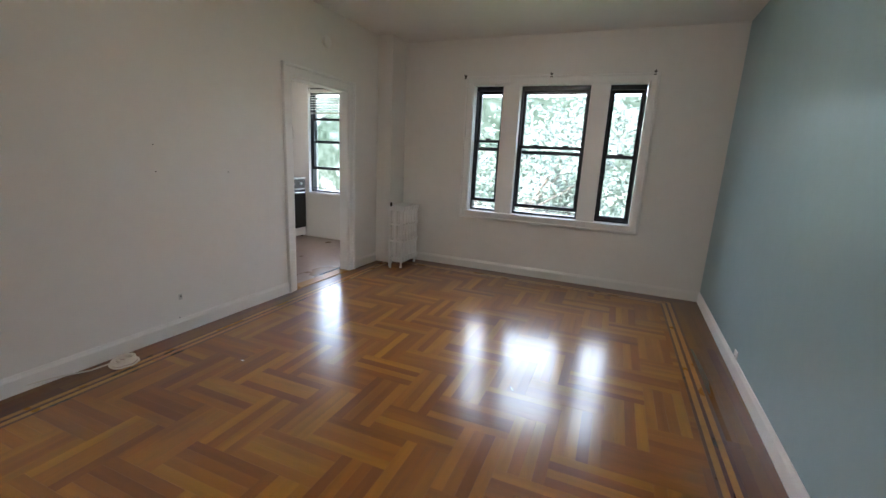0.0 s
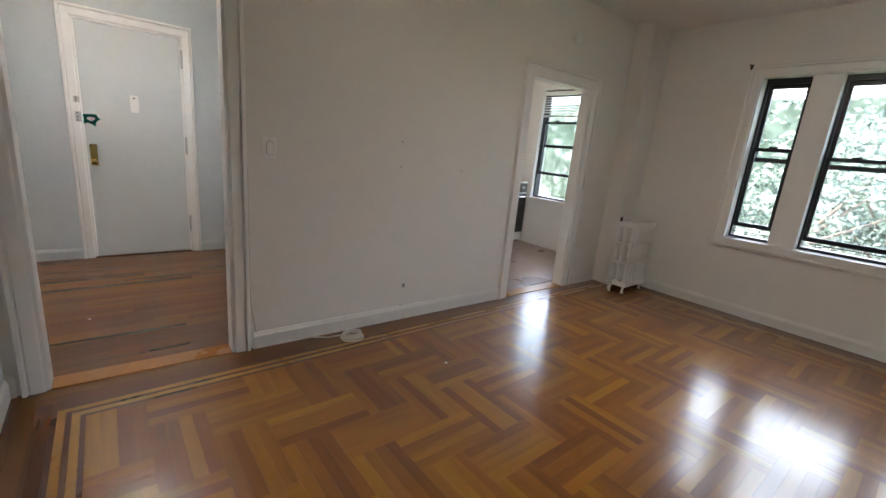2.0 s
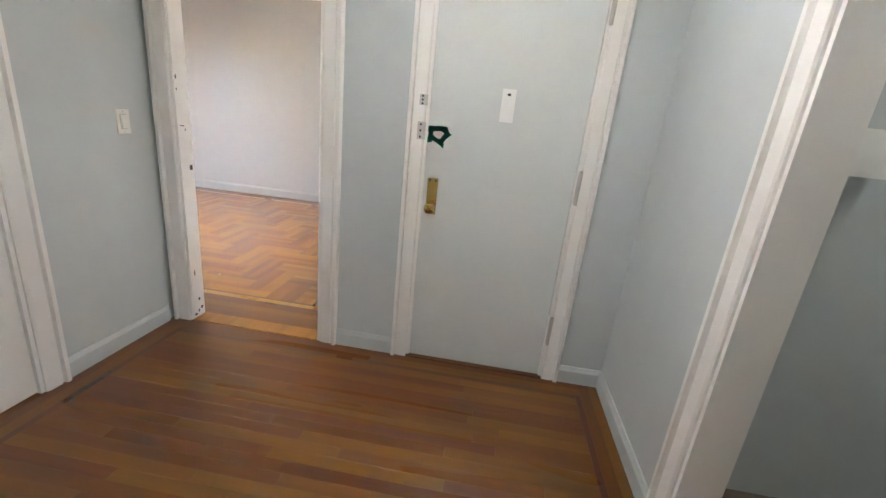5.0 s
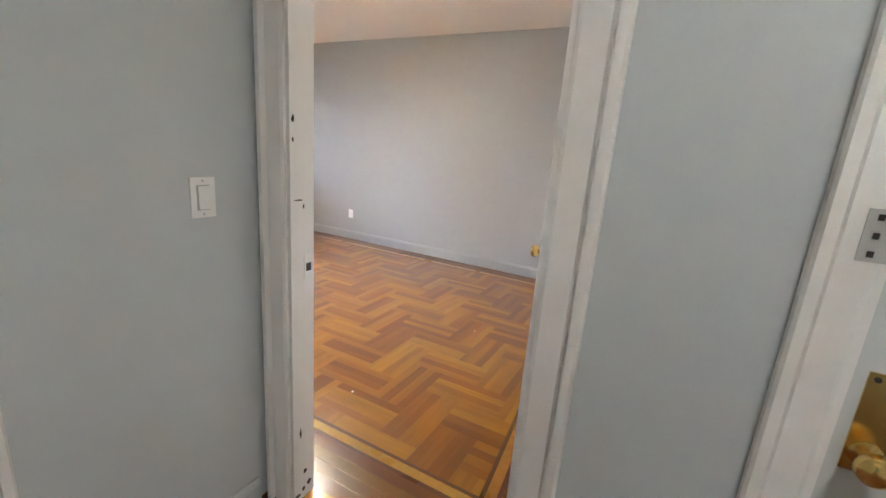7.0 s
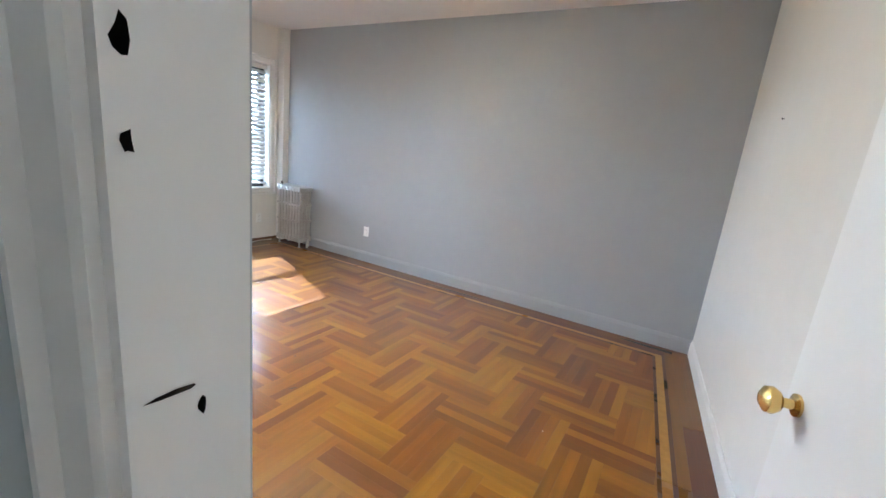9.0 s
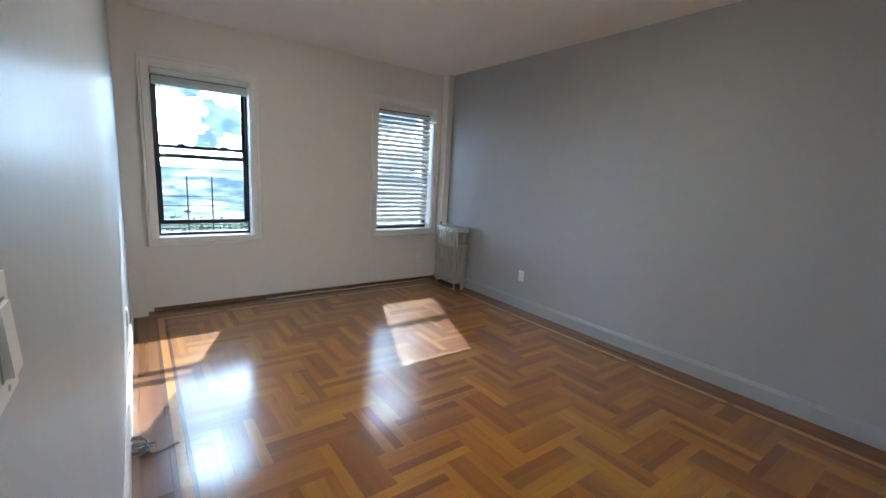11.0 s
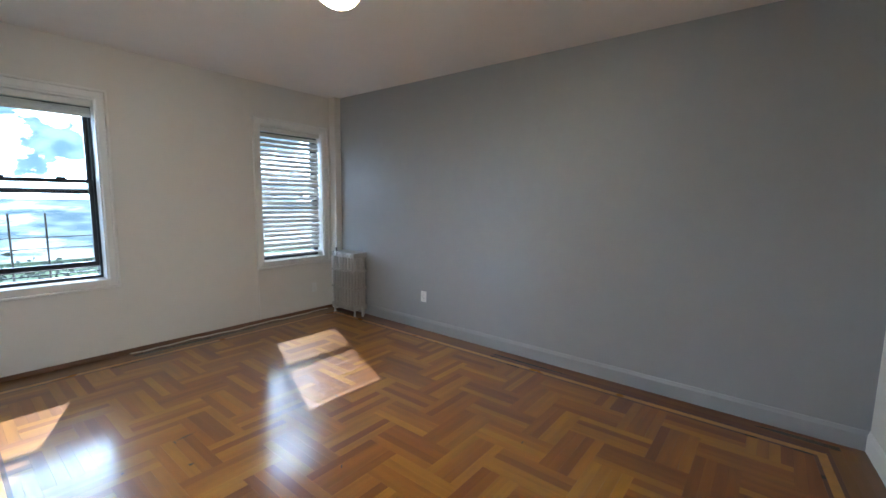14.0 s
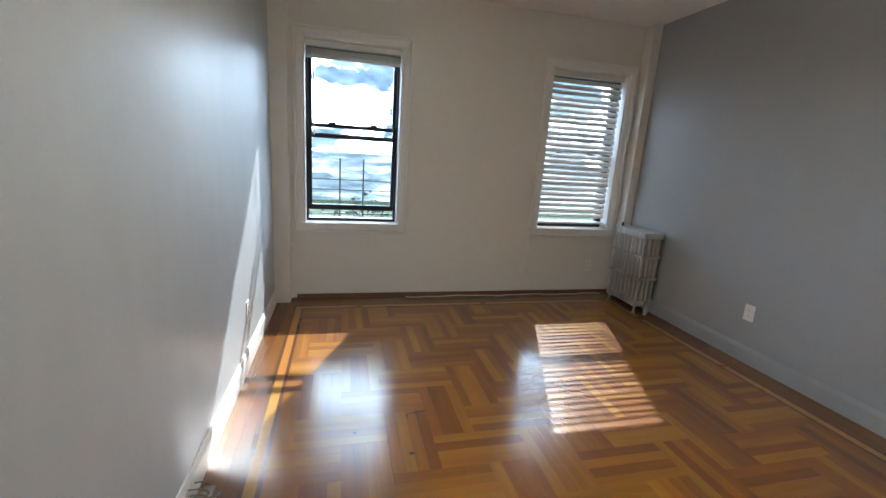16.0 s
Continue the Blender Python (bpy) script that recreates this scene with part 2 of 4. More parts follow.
DOOR_HOLE = (0.105 - HALL_S, 0.942 - HALL_S, -0.02, 2.04)
ENTRY_HOLE = (1.475 - HALL_S, 2.265 - HALL_S, -0.02, 2.10)
wh_w, F_HW = wall("wall_hall_west", (HALL_W, HALL_S), (HALL_W, HALL_N), 0.09, [DOOR_HOLE, ENTRY_HOLE], M_HALL, M_WHITE, label="pale grey hall wall with bedroom doorway and entrance")
BATH_HOLE = (-1.59 - HALL_W, -0.97 - HALL_W, -0.02, 2.04)
wh_n, F_HN = wall("wall_hall_north", (HALL_W, HALL_N), (HALL_E, HALL_N), 0.13, [BATH_HOLE], M_HALL, label="pale grey hall wall with a cased doorway", before=0.17)
CLOSET_HOLE = (HALL_E - (-1.02), HALL_E - (-1.75), -0.02, 2.04)
wh_s, F_HS = wall("wall_hall_south", (HALL_E, HALL_S), (HALL_W, HALL_S), 0.13, [CLOSET_HOLE], M_HALL, label="pale grey hall wall beside the bedroom door", before=0.0)
wh_e, F_HE = wall("wall_hall_east", (HALL_E - 0.02, L_SW[1]), (HALL_E - 0.02, HALL_S - 0.13), 0.2, [], M_HALL, label="pale grey hall wall")

BW1 = (2.945, 3.755, 0.685, 2.18)
BW2 = (5.13, 5.93, 0.68, 2.185)
wb_e, F_BE = wall("wall_bedroom_east", (B_E, HALL_S + 0.02), (B_E, B_S), 0.13, [], M_SHINY, label="glossy painted bedroom wall, darker than the white ones")
wb_s, F_BS = wall("wall_bedroom_south", (B_E, B_S), (B_W, B_S), 0.28, [(B_E + BW1[0], B_E + BW1[1], BW1[2], BW1[3]), (B_E + BW2[0], B_E + BW2[1], BW2[2], BW2[3])], M_WHITE, label="white plaster bedroom wall with two windows", before=0.2, after=0.2)
wb_w, F_BW = wall("wall_bedroom_west", (B_W, B_S), B_NW, 0.2, [], M_GREY, label="grey painted accent wall")
wb_n, F_BN = wall("wall_bedroom_north", B_NW, B_NE, 0.15, [], M_WHITE, label="white painted bedroom wall", before=0.2)

# bathroom and kitchen shells
BA_W, BA_E, BA_N = -1.93, -0.40, 4.15
KI_W, KI_S, KI_N = -2.35, 4.30, 6.60
wall("wall_bath_west", (BA_W, HALL_N + 0.13), (BA_W, BA_N), 0.1, [], M_HALL, label="pale grey bathroom wall")
wall("wall_bath_north", (BA_W, BA_N), (BA_E, BA_N), 0.1, [], M_HALL, label="pale grey bathroom wall")
wall("wall_bath_east", (BA_E, BA_N), (BA_E, HALL_N + 0.13), 0.1, [], M_HALL, label="pale grey bathroom wall")
K_WIN = (-1.63 - KI_W, -0.74 - KI_W, 0.70, 2.24)
wall("wall_kitchen_west", (KI_W, KI_S), (KI_W, KI_N), 0.15, [], M_WHITE, label="white kitchen wall")
wk_n, F_KN = wall("wall_kitchen_north", (KI_W, KI_N), (-0.05, KI_N), 0.22, [K_WIN], M_WHITE, label="white kitchen wall with a window", before=0.2, after=0.1)
wall("wall_kitchen_south", (-0.10, KI_S), (KI_W, KI_S), 0.12, [], M_WHITE, label="white kitchen wall", after=0.2)
wall("wall_kitchen_east", (-0.052, KI_N), (-0.052, 6.19), 0.1, [], M_WHITE, label="white kitchen wall")

slab("floor_living", [(-0.17, 1.0), (-0.06, 6.2), (3.9, 6.2), (3.9, 1.0)], -0.12, -0.012, M_BED, "subfloor under the living room parquet", "floor")
slab("floor_hall", [(-2.62, -0.25), (-2.62, 2.66), (-0.171, 2.66), (-0.171, -0.25)], -0.12, -0.012, M_BED, "subfloor under the hall planks", "floor")
slab("floor_bedroom", [(-6.3, -4.4), (-6.3, 1.1), (-2.62, 1.1), (-2.62, -4.4)], -0.12, -0.012, M_BED, "subfloor under the bedroom parquet", "floor")
slab("floor_bath", [(-2.05, 2.66), (-2.05, 4.3), (-0.25, 4.3), (-0.25, 2.66)], -0.12, -0.006, M_TILE, "dark brown tiled bathroom floor", "floor")
slab("floor_kitchen", [(-2.5, 4.2), (-2.5, 6.8), (-0.06, 6.8), (-0.10, 4.2)], -0.12, 0.0, M_VINYL, "brown sheet vinyl kitchen floor", "floor")
slab("ceiling_living", [(-0.15, 1.0), (-0.05, 6.25), (3.9, 6.25), (3.9, 1.0)], H, H + 0.12, M_CEIL, "off-white painted plaster ceiling", "ceiling")
slab("ceiling_hall", [(-2.62, -0.25), (-2.62, 2.66), (-0.15, 2.66), (-0.15, -0.25)], H, H + 0.12, M_CEIL, "off-white painted plaster ceiling", "ceiling")
slab("ceiling_bedroom", [(-6.3, -4.4), (-6.3, 1.1), (-2.62, 1.1), (-2.62, -4.4)], 2.62, H + 0.12, M_CEIL, "off-white painted plaster ceiling", "ceiling")
slab("ceiling_bath", [(-2.05, 2.66), (-2.05, 4.3), (-0.25, 4.3), (-0.25, 2.66)], H, H + 0.12, M_CEIL, "white bathroom ceiling", "ceiling")
slab("ceiling_kitchen", [(-2.5, 4.2), (-2.5, 6.8), (-0.05, 6.8), (-0.10, 4.2)], H, H + 0.12, M_CEIL, "white kitchen ceiling", "ceiling")


# ---- trim, doors and windows ----
CASING = [(0.0, 0.0), (0.0, -0.013), (0.010, -0.018), (0.066, -0.020), (0.070, -0.013), (0.076, -0.013), (0.080, -0.032), (0.098, -0.032), (0.104, -0.024), (0.104, 0.0)]


def casing(name, F, s0, s1, z1, label, z0=0.0, closed=False, scale=1.0):
    """Moulded boards round an opening, mitred at the corners: two sides and a head, and a bottom board if closed."""
    root = base(name, F, label, "trim", kind="structure")
    segs = [("side_board", 0), ("head_board", 1), ("side_board", 2)] + ([("bottom_board", 3)] if closed else [])
    for pname, k in segs:
        bm = bmesh.new()
        ends = []
        for a, d in CASING:
            a *= scale
            low = z0 - a if closed else z0
            loop = [(s0 - a, low), (s0 - a, z1 + a), (s1 + a, z1 + a), (s1 + a, low)]
            p, q = loop[k], loop[(k + 1) % 4]
            ends.append((bm.verts.new((p[0], d, p[1])), bm.verts.new((q[0], d, q[1]))))
        for i in range(len(ends)):
            j = (i + 1) % len(ends)
            bm.faces.new((ends[i][0], ends[j][0], ends[j][1], ends[i][1]))
        bm.faces.new([e[0] for e in ends])
        bm.faces.new([e[1] for e in ends][::-1])
        part(pname, bm, M_TRIM, root)
    return root


def jambs(F, s0, s1, z1, thick, label, name="door_jamb", stop=True, floor=0.0):
    root = base(name, F, label, "trim", kind="structure")
    for x0, x1 in ((s0 - 0.001, s0 + 0.016), (s1 - 0.016, s1 + 0.001)):
        part("jamb_board", box(x0, x1, -0.004, thick + 0.004, floor, z1, 0.002), M_TRIM, root)
    part("head_jamb", box(s0 + 0.016, s1 - 0.016, -0.004, thick + 0.004, z1 - 0.016, z1 + 0.001, 0.002), M_TRIM, root)
    return root


def baseboard(F, spans, height=0.13, name="baseboard", material=None, label="painted wooden baseboard"):
    for s0, s1 in spans:
        bm = bmesh.new()
        prof = [(0.0, 0.0), (-0.016, 0.0), (-0.016, height - 0.025), (-0.010, height - 0.012), (-0.006, height), (0.0, height)]
        n = max(1, int((s1 - s0) / 0.35))
        rows = []
        for i in range(n + 1):
            s = s0 + (s1 - s0) * i / n
            w = 0.0025 * noise.noise(Vector((s * 2.1, F.translation.x, F.translation.y)))
            rows.append([bm.verts.new((s, y + (w if y < -0.003 else 0), z + (w if z > 0 else 0))) for y, z in prof])
        for a, b in zip(rows, rows[1:]):
            for i in range(len(prof)):
                j = (i + 1) % len(prof)
                bm.faces.new((a[i], a[j], b[j], b[i]))
        bm.faces.new(rows[0])
        bm.faces.new(rows[-1][::-1])
        thing(name, bm, material or M_TRIM, label, "baseboard", kind="structure", m=F)


M_GLASS = bpy.data.materials.new("window_glass")
M_GLASS.use_nodes = True
gt = M_GLASS.node_tree
for nd in list(gt.nodes):
    gt.nodes.remove(nd)
g_out = gt.nodes.new("ShaderNodeOutputMaterial")
g_mix = gt.nodes.new("ShaderNodeMixShader")
g_tr = gt.nodes.new("ShaderNodeBsdfTransparent")
g_gl = gt.nodes.new("ShaderNodeBsdfGlossy")
g_gl.inputs["Roughness"].default_value = 0.02
g_tr.inputs[0].default_value = (0.93, 0.96, 0.95, 1)
g_mix.inputs[0].default_value = 0.05
gt.links.new(g_tr.outputs[0], g_mix.inputs[1])
gt.links.new(g_gl.outputs[0], g_mix.inputs[2])
gt.links.new(g_mix.outputs[0], g_out.inputs[0])


def sash(name, root, x0, x1, z0, z1, y, rail=0.040, stile=0.029, deep=0.035):
    """A glazed black frame, with its pane as a part of it."""
    bm = bmesh.new()
    block(bm, x0, x0 + stile, y, y + deep, z0, z1)
    block(bm, x1 - stile, x1, y, y + deep, z0, z1)
    block(bm, x0 + stile, x1 - stile, y, y + deep, z0, z0 + rail)
    block(bm, x0 + stile, x1 - stile, y, y + deep, z1 - rail * 0.8, z1)
    s = part(name, bm, M_BLACK, root)
    p = part("pane", box(x0 + stile - 0.004, x1 - stile + 0.004, y + deep * 0.45, y + deep * 0.45 + 0.004, z0 + rail - 0.004, z1 - rail * 0.8 + 0.004), M_GLASS, s)
    p.visible_shadow = False
    return s


def hung_window(name, F, s0, s1, z0, z1, meet, gap, label, depth=0.10, lock=True):
    """A double-hung window: black frame, fixed upper sash, lower sash pushed up by gap."""
    root = base(name, F, label, "window", kind="structure")
    fr = 0.018
    bm = bmesh.new()
    for b in ((s0, s0 + fr, z0, z1), (s1 - fr, s1, z0, z1), (s0 + fr, s1 - fr, z1 - 0.045, z1), (s0 + fr, s1 - fr, z0, z0 + 0.022)):
        block(bm, b[0], b[1], depth, depth + 0.10, b[2], b[3])
    part("window_frame", bm, M_BLACK, root)
    sash("upper_sash", root, s0 + fr, s1 - fr, meet - 0.02, z1 - 0.045, depth + 0.052)
    lo = sash("lower_sash", root, s0 + fr, s1 - fr, z0 + 0.022 + gap, meet + gap + 0.02, depth + 0.010)
    if lock:
        mid = (s0 + s1) / 2
        n = 2 if s1 - s0 > 0.5 else 1
        for i in range(n):
            cx = mid + (i - (n - 1) / 2) * (s1 - s0) * 0.45
            part("sash_lock", box(cx - 0.03, cx + 0.03, depth + 0.012, depth + 0.045, meet + gap + 0.02, meet + gap + 0.036, 0.005), M_BLACK, lo)
    if gap:
        part("bottom_bar", box(s0 + fr, s1 - fr, depth + 0.03, depth + 0.04, z0 + 0.055, z0 + 0.063), M_BLACK, root)
    return root


def sill(F, s0, s1, z, depth, out=0.035, name="window_sill", label="white painted window sill"):
    thing(name, box(s0 - 0.02, s1 + 0.02, -out, depth + 0.02, z - 0.028, z, 0.006, 2), M_TRIM, label, "window sill", kind="structure", m=F)


def reveal(F, s0, s1, z0, z1, depth, name="window_reveal"):
    """White boards that line the window's opening in front of its frame."""
    root = base(name, F, "white painted boards lining the window opening", "trim", kind="structure")
    part("reveal_board", box(s0 - 0.001, s0 + 0.012, -0.003, depth, z0, z1), M_TRIM, root)
    part("reveal_board", box(s1 - 0.012, s1 + 0.001, -0.003, depth, z0, z1), M_TRIM, root)
    part("reveal_head", box(s0 + 0.012, s1 - 0.012, -0.003, depth, z1 - 0.012, z1 + 0.001), M_TRIM, root)


# living room: wide window of three, in one white casing
lx = L_NW[0]
h0, h1 = LW_HOLE[0], LW_HOLE[1]
casing("trim_living_window", F_LN, h0, h1, 2.16, "white moulded casing round the triple window", 0.71, True, 0.80)
sill(F_LN, h0, h1, 0.715, 0.10)
reveal(F_LN, h0, h1, 0.715, 2.16, 0.10)
hung_window("window_1", F_LN, h0 + 0.015, 1.45 - lx, 0.718, 2.148, 1.45, 0.085, "narrow black-framed sash window, lower sash raised slightly")
hung_window("window_2", F_LN, 1.645 - lx, 2.385 - lx, 0.718, 2.148, 1.43, 0.055, "wide black-framed sash window, lower sash raised slightly")
hung_window("window_3", F_LN, 2.575 - lx, h1 - 0.015, 0.718, 2.148, 1.42, 0.0, "narrow black-framed sash window, closed")
for a, b in ((1.45 - lx, 1.645 - lx), (2.385 - lx, 2.575 - lx)):
    thing("window_mullion", box(a + 0.001, b - 0.001, 0.012, 0.22, 0.716, 2.146, 0.004), M_TRIM, "white painted post between the window sashes", "trim", kind="structure", m=F_LN)

# bedroom windows
for k, (w, gap, meet) in enumerate(((BW1, 0.08, 1.43), (BW2, 0.0, 1.40))):
    a, b = B_E + w[0], B_E + w[1]
    casing("trim_bedroom_window", F_BS, a, b, w[3], "white moulded casing round a bedroom window", w[2], True, 0.72)
    sill(F_BS, a, b, w[2] + 0.006, 0.11)
    reveal(F_BS, a, b, w[2] + 0.006, w[3], 0.11)
    hung_window("window_%d" % (4 + k), F_BS, a + 0.013, b - 0.013, w[2] + 0.008, w[3] - 0.013, meet, gap, "black-framed bedroom sash window, " + ("lower sash raised" if gap else "closed behind a blind"), 0.11)

# kitchen window
a, b = K_WIN[0], K_WIN[1]
sill(F_KN, a, b, 0.706, 0.05)
reveal(F_KN, a, b, 0.706, 2.24, 0.05)
hung_window("window_6", F_KN, a + 0.013, b - 0.013, 0.708, 2.226, 1.46, 0.32, "black-framed kitchen sash window, lower sash raised", 0.05)

# cased openings and doors
wl0, wl1 = HALL_GAP[0], HALL_GAP[1]
jambs(F_LW, wl0, wl1, HALL_GAP[3], 0.10, "white painted jamb of the cased opening to the hall")
casing("trim_hall_opening", F_LW, wl0, wl1, HALL_GAP[3], "white moulded casing of the opening to the hall", scale=0.80)
k0, k1 = KITCHEN_GAP[0], KITCHEN_GAP[1]
jambs(F_LW, k0, k1, KITCHEN_GAP[3], 0.10, "white painted jamb of the kitchen doorway")
casing("trim_kitchen_opening", F_LW, k0, k1, KITCHEN_GAP[3], "white moulded casing of the kitchen doorway", scale=0.95)
F_LWB = face_of((L_NW[0] - 0.10, L_NW[1]), (L_SW[0] - 0.10, L_SW[1]))
LW_LEN = math.hypot(L_NW[0] - L_SW[0], L_NW[1] - L_SW[1])
casing("trim_hall_opening_back", F_LWB, LW_LEN - wl1, LW_LEN - wl0, HALL_GAP[3], "white moulded casing on the hall side", scale=0.6)
d0, d1 = DOOR_HOLE[0], DOOR_HOLE[1]
jambs(F_HW, d0, d1, DOOR_HOLE[3], 0.09, "worn white painted bedroom door jamb")
casing("trim_bedroom_door", F_HW, d0, d1, DOOR_HOLE[3], "white moulded casing of the bedroom doorway", scale=1.0)
e0, e1 = ENTRY_HOLE[0], ENTRY_HOLE[1]
jambs(F_HW, e0 - 0.0, e1, ENTRY_HOLE[3], 0.09, "white painted steel entrance door frame")
casing("trim_entry_door", F_HW, e0, e1, ENTRY_HOLE[3], "white moulded casing of the entrance door", scale=0.85)
b0, b1 = BATH_HOLE[0], BATH_HOLE[1]
jambs(F_HN, b0, b1, BATH_HOLE[3], 0.13, "white painted bathroom door jamb")
casing("trim_bath_door", F_HN, b0, b1, BATH_HOLE[3], "white moulded casing of the bathroom doorway", scale=0.95)
c0, c1 = CLOSET_HOLE[0], CLOSET_HOLE[1]
jambs(F_HS, c0, c1, CLOSET_HOLE[3], 0.13, "white painted closet door jamb")
casing("trim_closet_door", F_HS, c0, c1, CLOSET_HOLE[3], "white moulded casing of the closet door")
closet = base("door_closet", F_HS, "closed white painted closet door", "door", kind="structure")
part("leaf", box(c0 + 0.018, c1 - 0.018, 0.012, 0.05, 0.008, CLOSET_HOLE[3] - 0.018, 0.003), M_TRIM, closet)
for zz in (0.25, 1.15):
    part("panel", box(c0 + 0.13, c1 - 0.13, 0.006, 0.014, zz, zz + 0.72, 0.004), M_TRIM, closet)
thing("wall_closet_back", box(HALL_E - 1.9, HALL_E - 0.2, -0.22, -0.2, 0, 2.6), M_HALL, "plain wall behind the closet door", "wall", kind="structure", m=Matrix.Translation((0, 0, 0)))

# entrance door
door = base("door_1", F_HW, "closed pale grey steel entrance door", "door", kind="structure")
leaf = part("leaf", box(e0 + 0.018, e1 - 0.018, 0.006, 0.05, 0.012, ENTRY_HOLE[3] - 0.018, 0.003), M_DOOR, door)
ky = 1.540 - HALL_S
plate = part("lock_plate", box(ky - 0.027, ky + 0.027, 0.0015, 0.006, 0.865, 1.055, 0.002), M_BRASS, leaf, "worn brass lock plate")
for sx in (-0.015, 0.015):
    part("screw", lathe([(0.0, 0.0), (0.005, 0.0), (0.005, 0.002), (0.0, 0.003)], 8, Matrix.Translation((ky + sx, 0.0015, 1.043)) @ Matrix.Rotation(radians(90), 4, "X")), M_SCREW, leaf)
knob_profile = [(0.0, 0.0), (0.024, 0.0), (0.024, 0.005), (0.011, 0.010), (0.010, 0.028), (0.022, 0.034), (0.029, 0.046), (0.027, 0.058), (0.016, 0.066), (0.0, 0.067)]
part("knob", lathe(knob_profile, 20, Matrix.Translation((ky, 0.0015, 0.905)) @ Matrix.Rotation(radians(90), 4, "X")), M_BRASS, leaf, "round brass knob", True)
for zz in (0.30, 1.09, 1.90):
    h = part("hinge", box(e1 - 0.010, e1 + 0.012, -0.010, 0.004, zz - 0.075, zz + 0.075, 0.002), M_STEEL, leaf, "painted steel butt hinge")
    part("hinge_pin", lathe([(0.0, -0.085), (0.009, -0.083), (0.010, 0.083), (0.0, 0.088)], 10, Matrix.Translation((e1 + 0.001, -0.013, zz))), M_STEEL, leaf, "", True)
for zz, hh in ((1.285, 0.085), (1.43, 0.05)):
    part("strike_plate", box(e0 - 0.034, e0 + 0.006, -0.022, -0.016, zz - hh / 2, zz + hh / 2, 0.002), M_STEEL, door, "scratched bare steel strike plate")
    for dz in (-0.35, 0.0, 0.35):
        part("screw_hole", box(e0 - 0.022, e0 - 0.014, -0.0235, -0.0215, zz + dz * hh - 0.005, zz + dz * hh + 0.005, 0.001), M_SCREW, door)
part("threshold", box(e0, e1, -0.02, 0.16, -0.006, 0.010, 0.004), M_DARK, door)

# painter's tape round the old lock hole
M_TAPE = mat("green_tape", (0.02, 0.30, 0.20), 0.55, grain=0.12, scale=40, bump=0.3)
tape = base("tape_patch", F_HW @ Matrix.Translation((1.543 - HALL_S, 0, 1.272)), "torn strips of green painter's tape stuck on the entrance door", "tape")
for cx, cz, ln, wd, ang in ((-0.004, 0.030, 0.105, 0.026, 4), (-0.036, 0.0, 0.080, 0.024, 82), (-0.002, -0.028, 0.085, 0.024, -28), (0.032, -0.012, 0.075, 0.026, 48), (0.036, 0.020, 0.050, 0.024, -40)):
    m = Matrix.Translation((cx, 0.0028 - 0.0004 * ang / 90, cz)) @ Matrix.Rotation(radians(-ang), 4, "Y")
    bm = bmesh.new()
    top, bot = [], []
    for i in range(7):
        x = -ln / 2 + ln * i / 6
        jag = 0.004 * (1 if i % 2 else -1) if i in (0, 6) else 0.0012 * math.sin(i * 2.3)
        top.append(bm.verts.new((x + (jag if i in (0, 6) else 0), 0, wd / 2 + jag)))
        bot.append(bm.verts.new((x - (jag if i in (0, 6) else 0), 0, -wd / 2 + jag)))
    for i in range(6):
        bm.faces.new((bot[i], bot[i + 1], top[i + 1], top[i]))
    bmesh.ops.solidify(bm, geom=bm.faces[:], thickness=0.0012)
    bmesh.ops.transform(bm, matrix=m, verts=bm.verts)
    part("tape_strip", bm, M_TAPE, tape)

# white chime box on the entrance door
chime = base("door_chime", F_HW @ Matrix.Translation((1.868 - HALL_S, 0.006, 1.44)), "white plastic alarm box on the entrance door", "door alarm")
part("case", box(-0.032, 0.032, -0.030, 0.0, -0.075, 0.075, 0.008, 3), M_PLASTIC, chime, "", True)
part("sensor", box(-0.008, 0.008, -0.0312, -0.029, 0.045, 0.055, 0.002), M_SCREW, chime, "small dark sensor window")

# bedroom door, open against the north wall
HINGE = Vector((-2.74, 0.918, 0))
m_open = Matrix.Translation(HINGE) @ Matrix.Rotation(radians(180 + 13), 4, "Z")
bdoor = base("door_2", m_open, "open flat white bedroom door with brass knob", "door", kind="structure")
bl = part("leaf", box(0.004, 0.80, 0.0, 0.04, 0.012, 2.015, 0.003), M_TRIM, bdoor)
part("knob", lathe(knob_profile, 20, Matrix.Translation((0.755, 0.04, 0.94)) @ Matrix.Rotation(radians(-90), 4, "X")), M_BRASS, bl, "round brass knob", True)
part("knob", lathe(knob_profile, 20, Matrix.Translation((0.755, 0.0, 0.94)) @ Matrix.Rotation(radians(90), 4, "X")), M_BRASS, bl, "round brass knob", True)
for zz in (0.22, 1.225, 1.86):
    hp = part("hinge", box(0.001, 0.0045, 0.004, 0.037, zz - 0.058, zz + 0.058, 0.001), M_TRIM, bl, "worn white painted hinge")
    # Dark strips stand for the shade in gaps above and below the plate.
    for dz in (-0.0595, 0.0595):
        part("hinge_gap", box(0.003, 0.0042, 0.010, 0.034, zz + dz - 0.0012, zz + dz + 0.0012), M_SCREW, bl)
    for k in range(4):
        part("hinge_knuckle", lathe([(0.0, -0.0125), (0.007, -0.0125), (0.0075, -0.011), (0.0075, 0.011), (0.007, 0.0125), (0.0, 0.0125)], 10, Matrix.Translation((-0.003, -0.004, zz - 0.042 + 0.028 * k))), M_TRIM, bl, "", True)
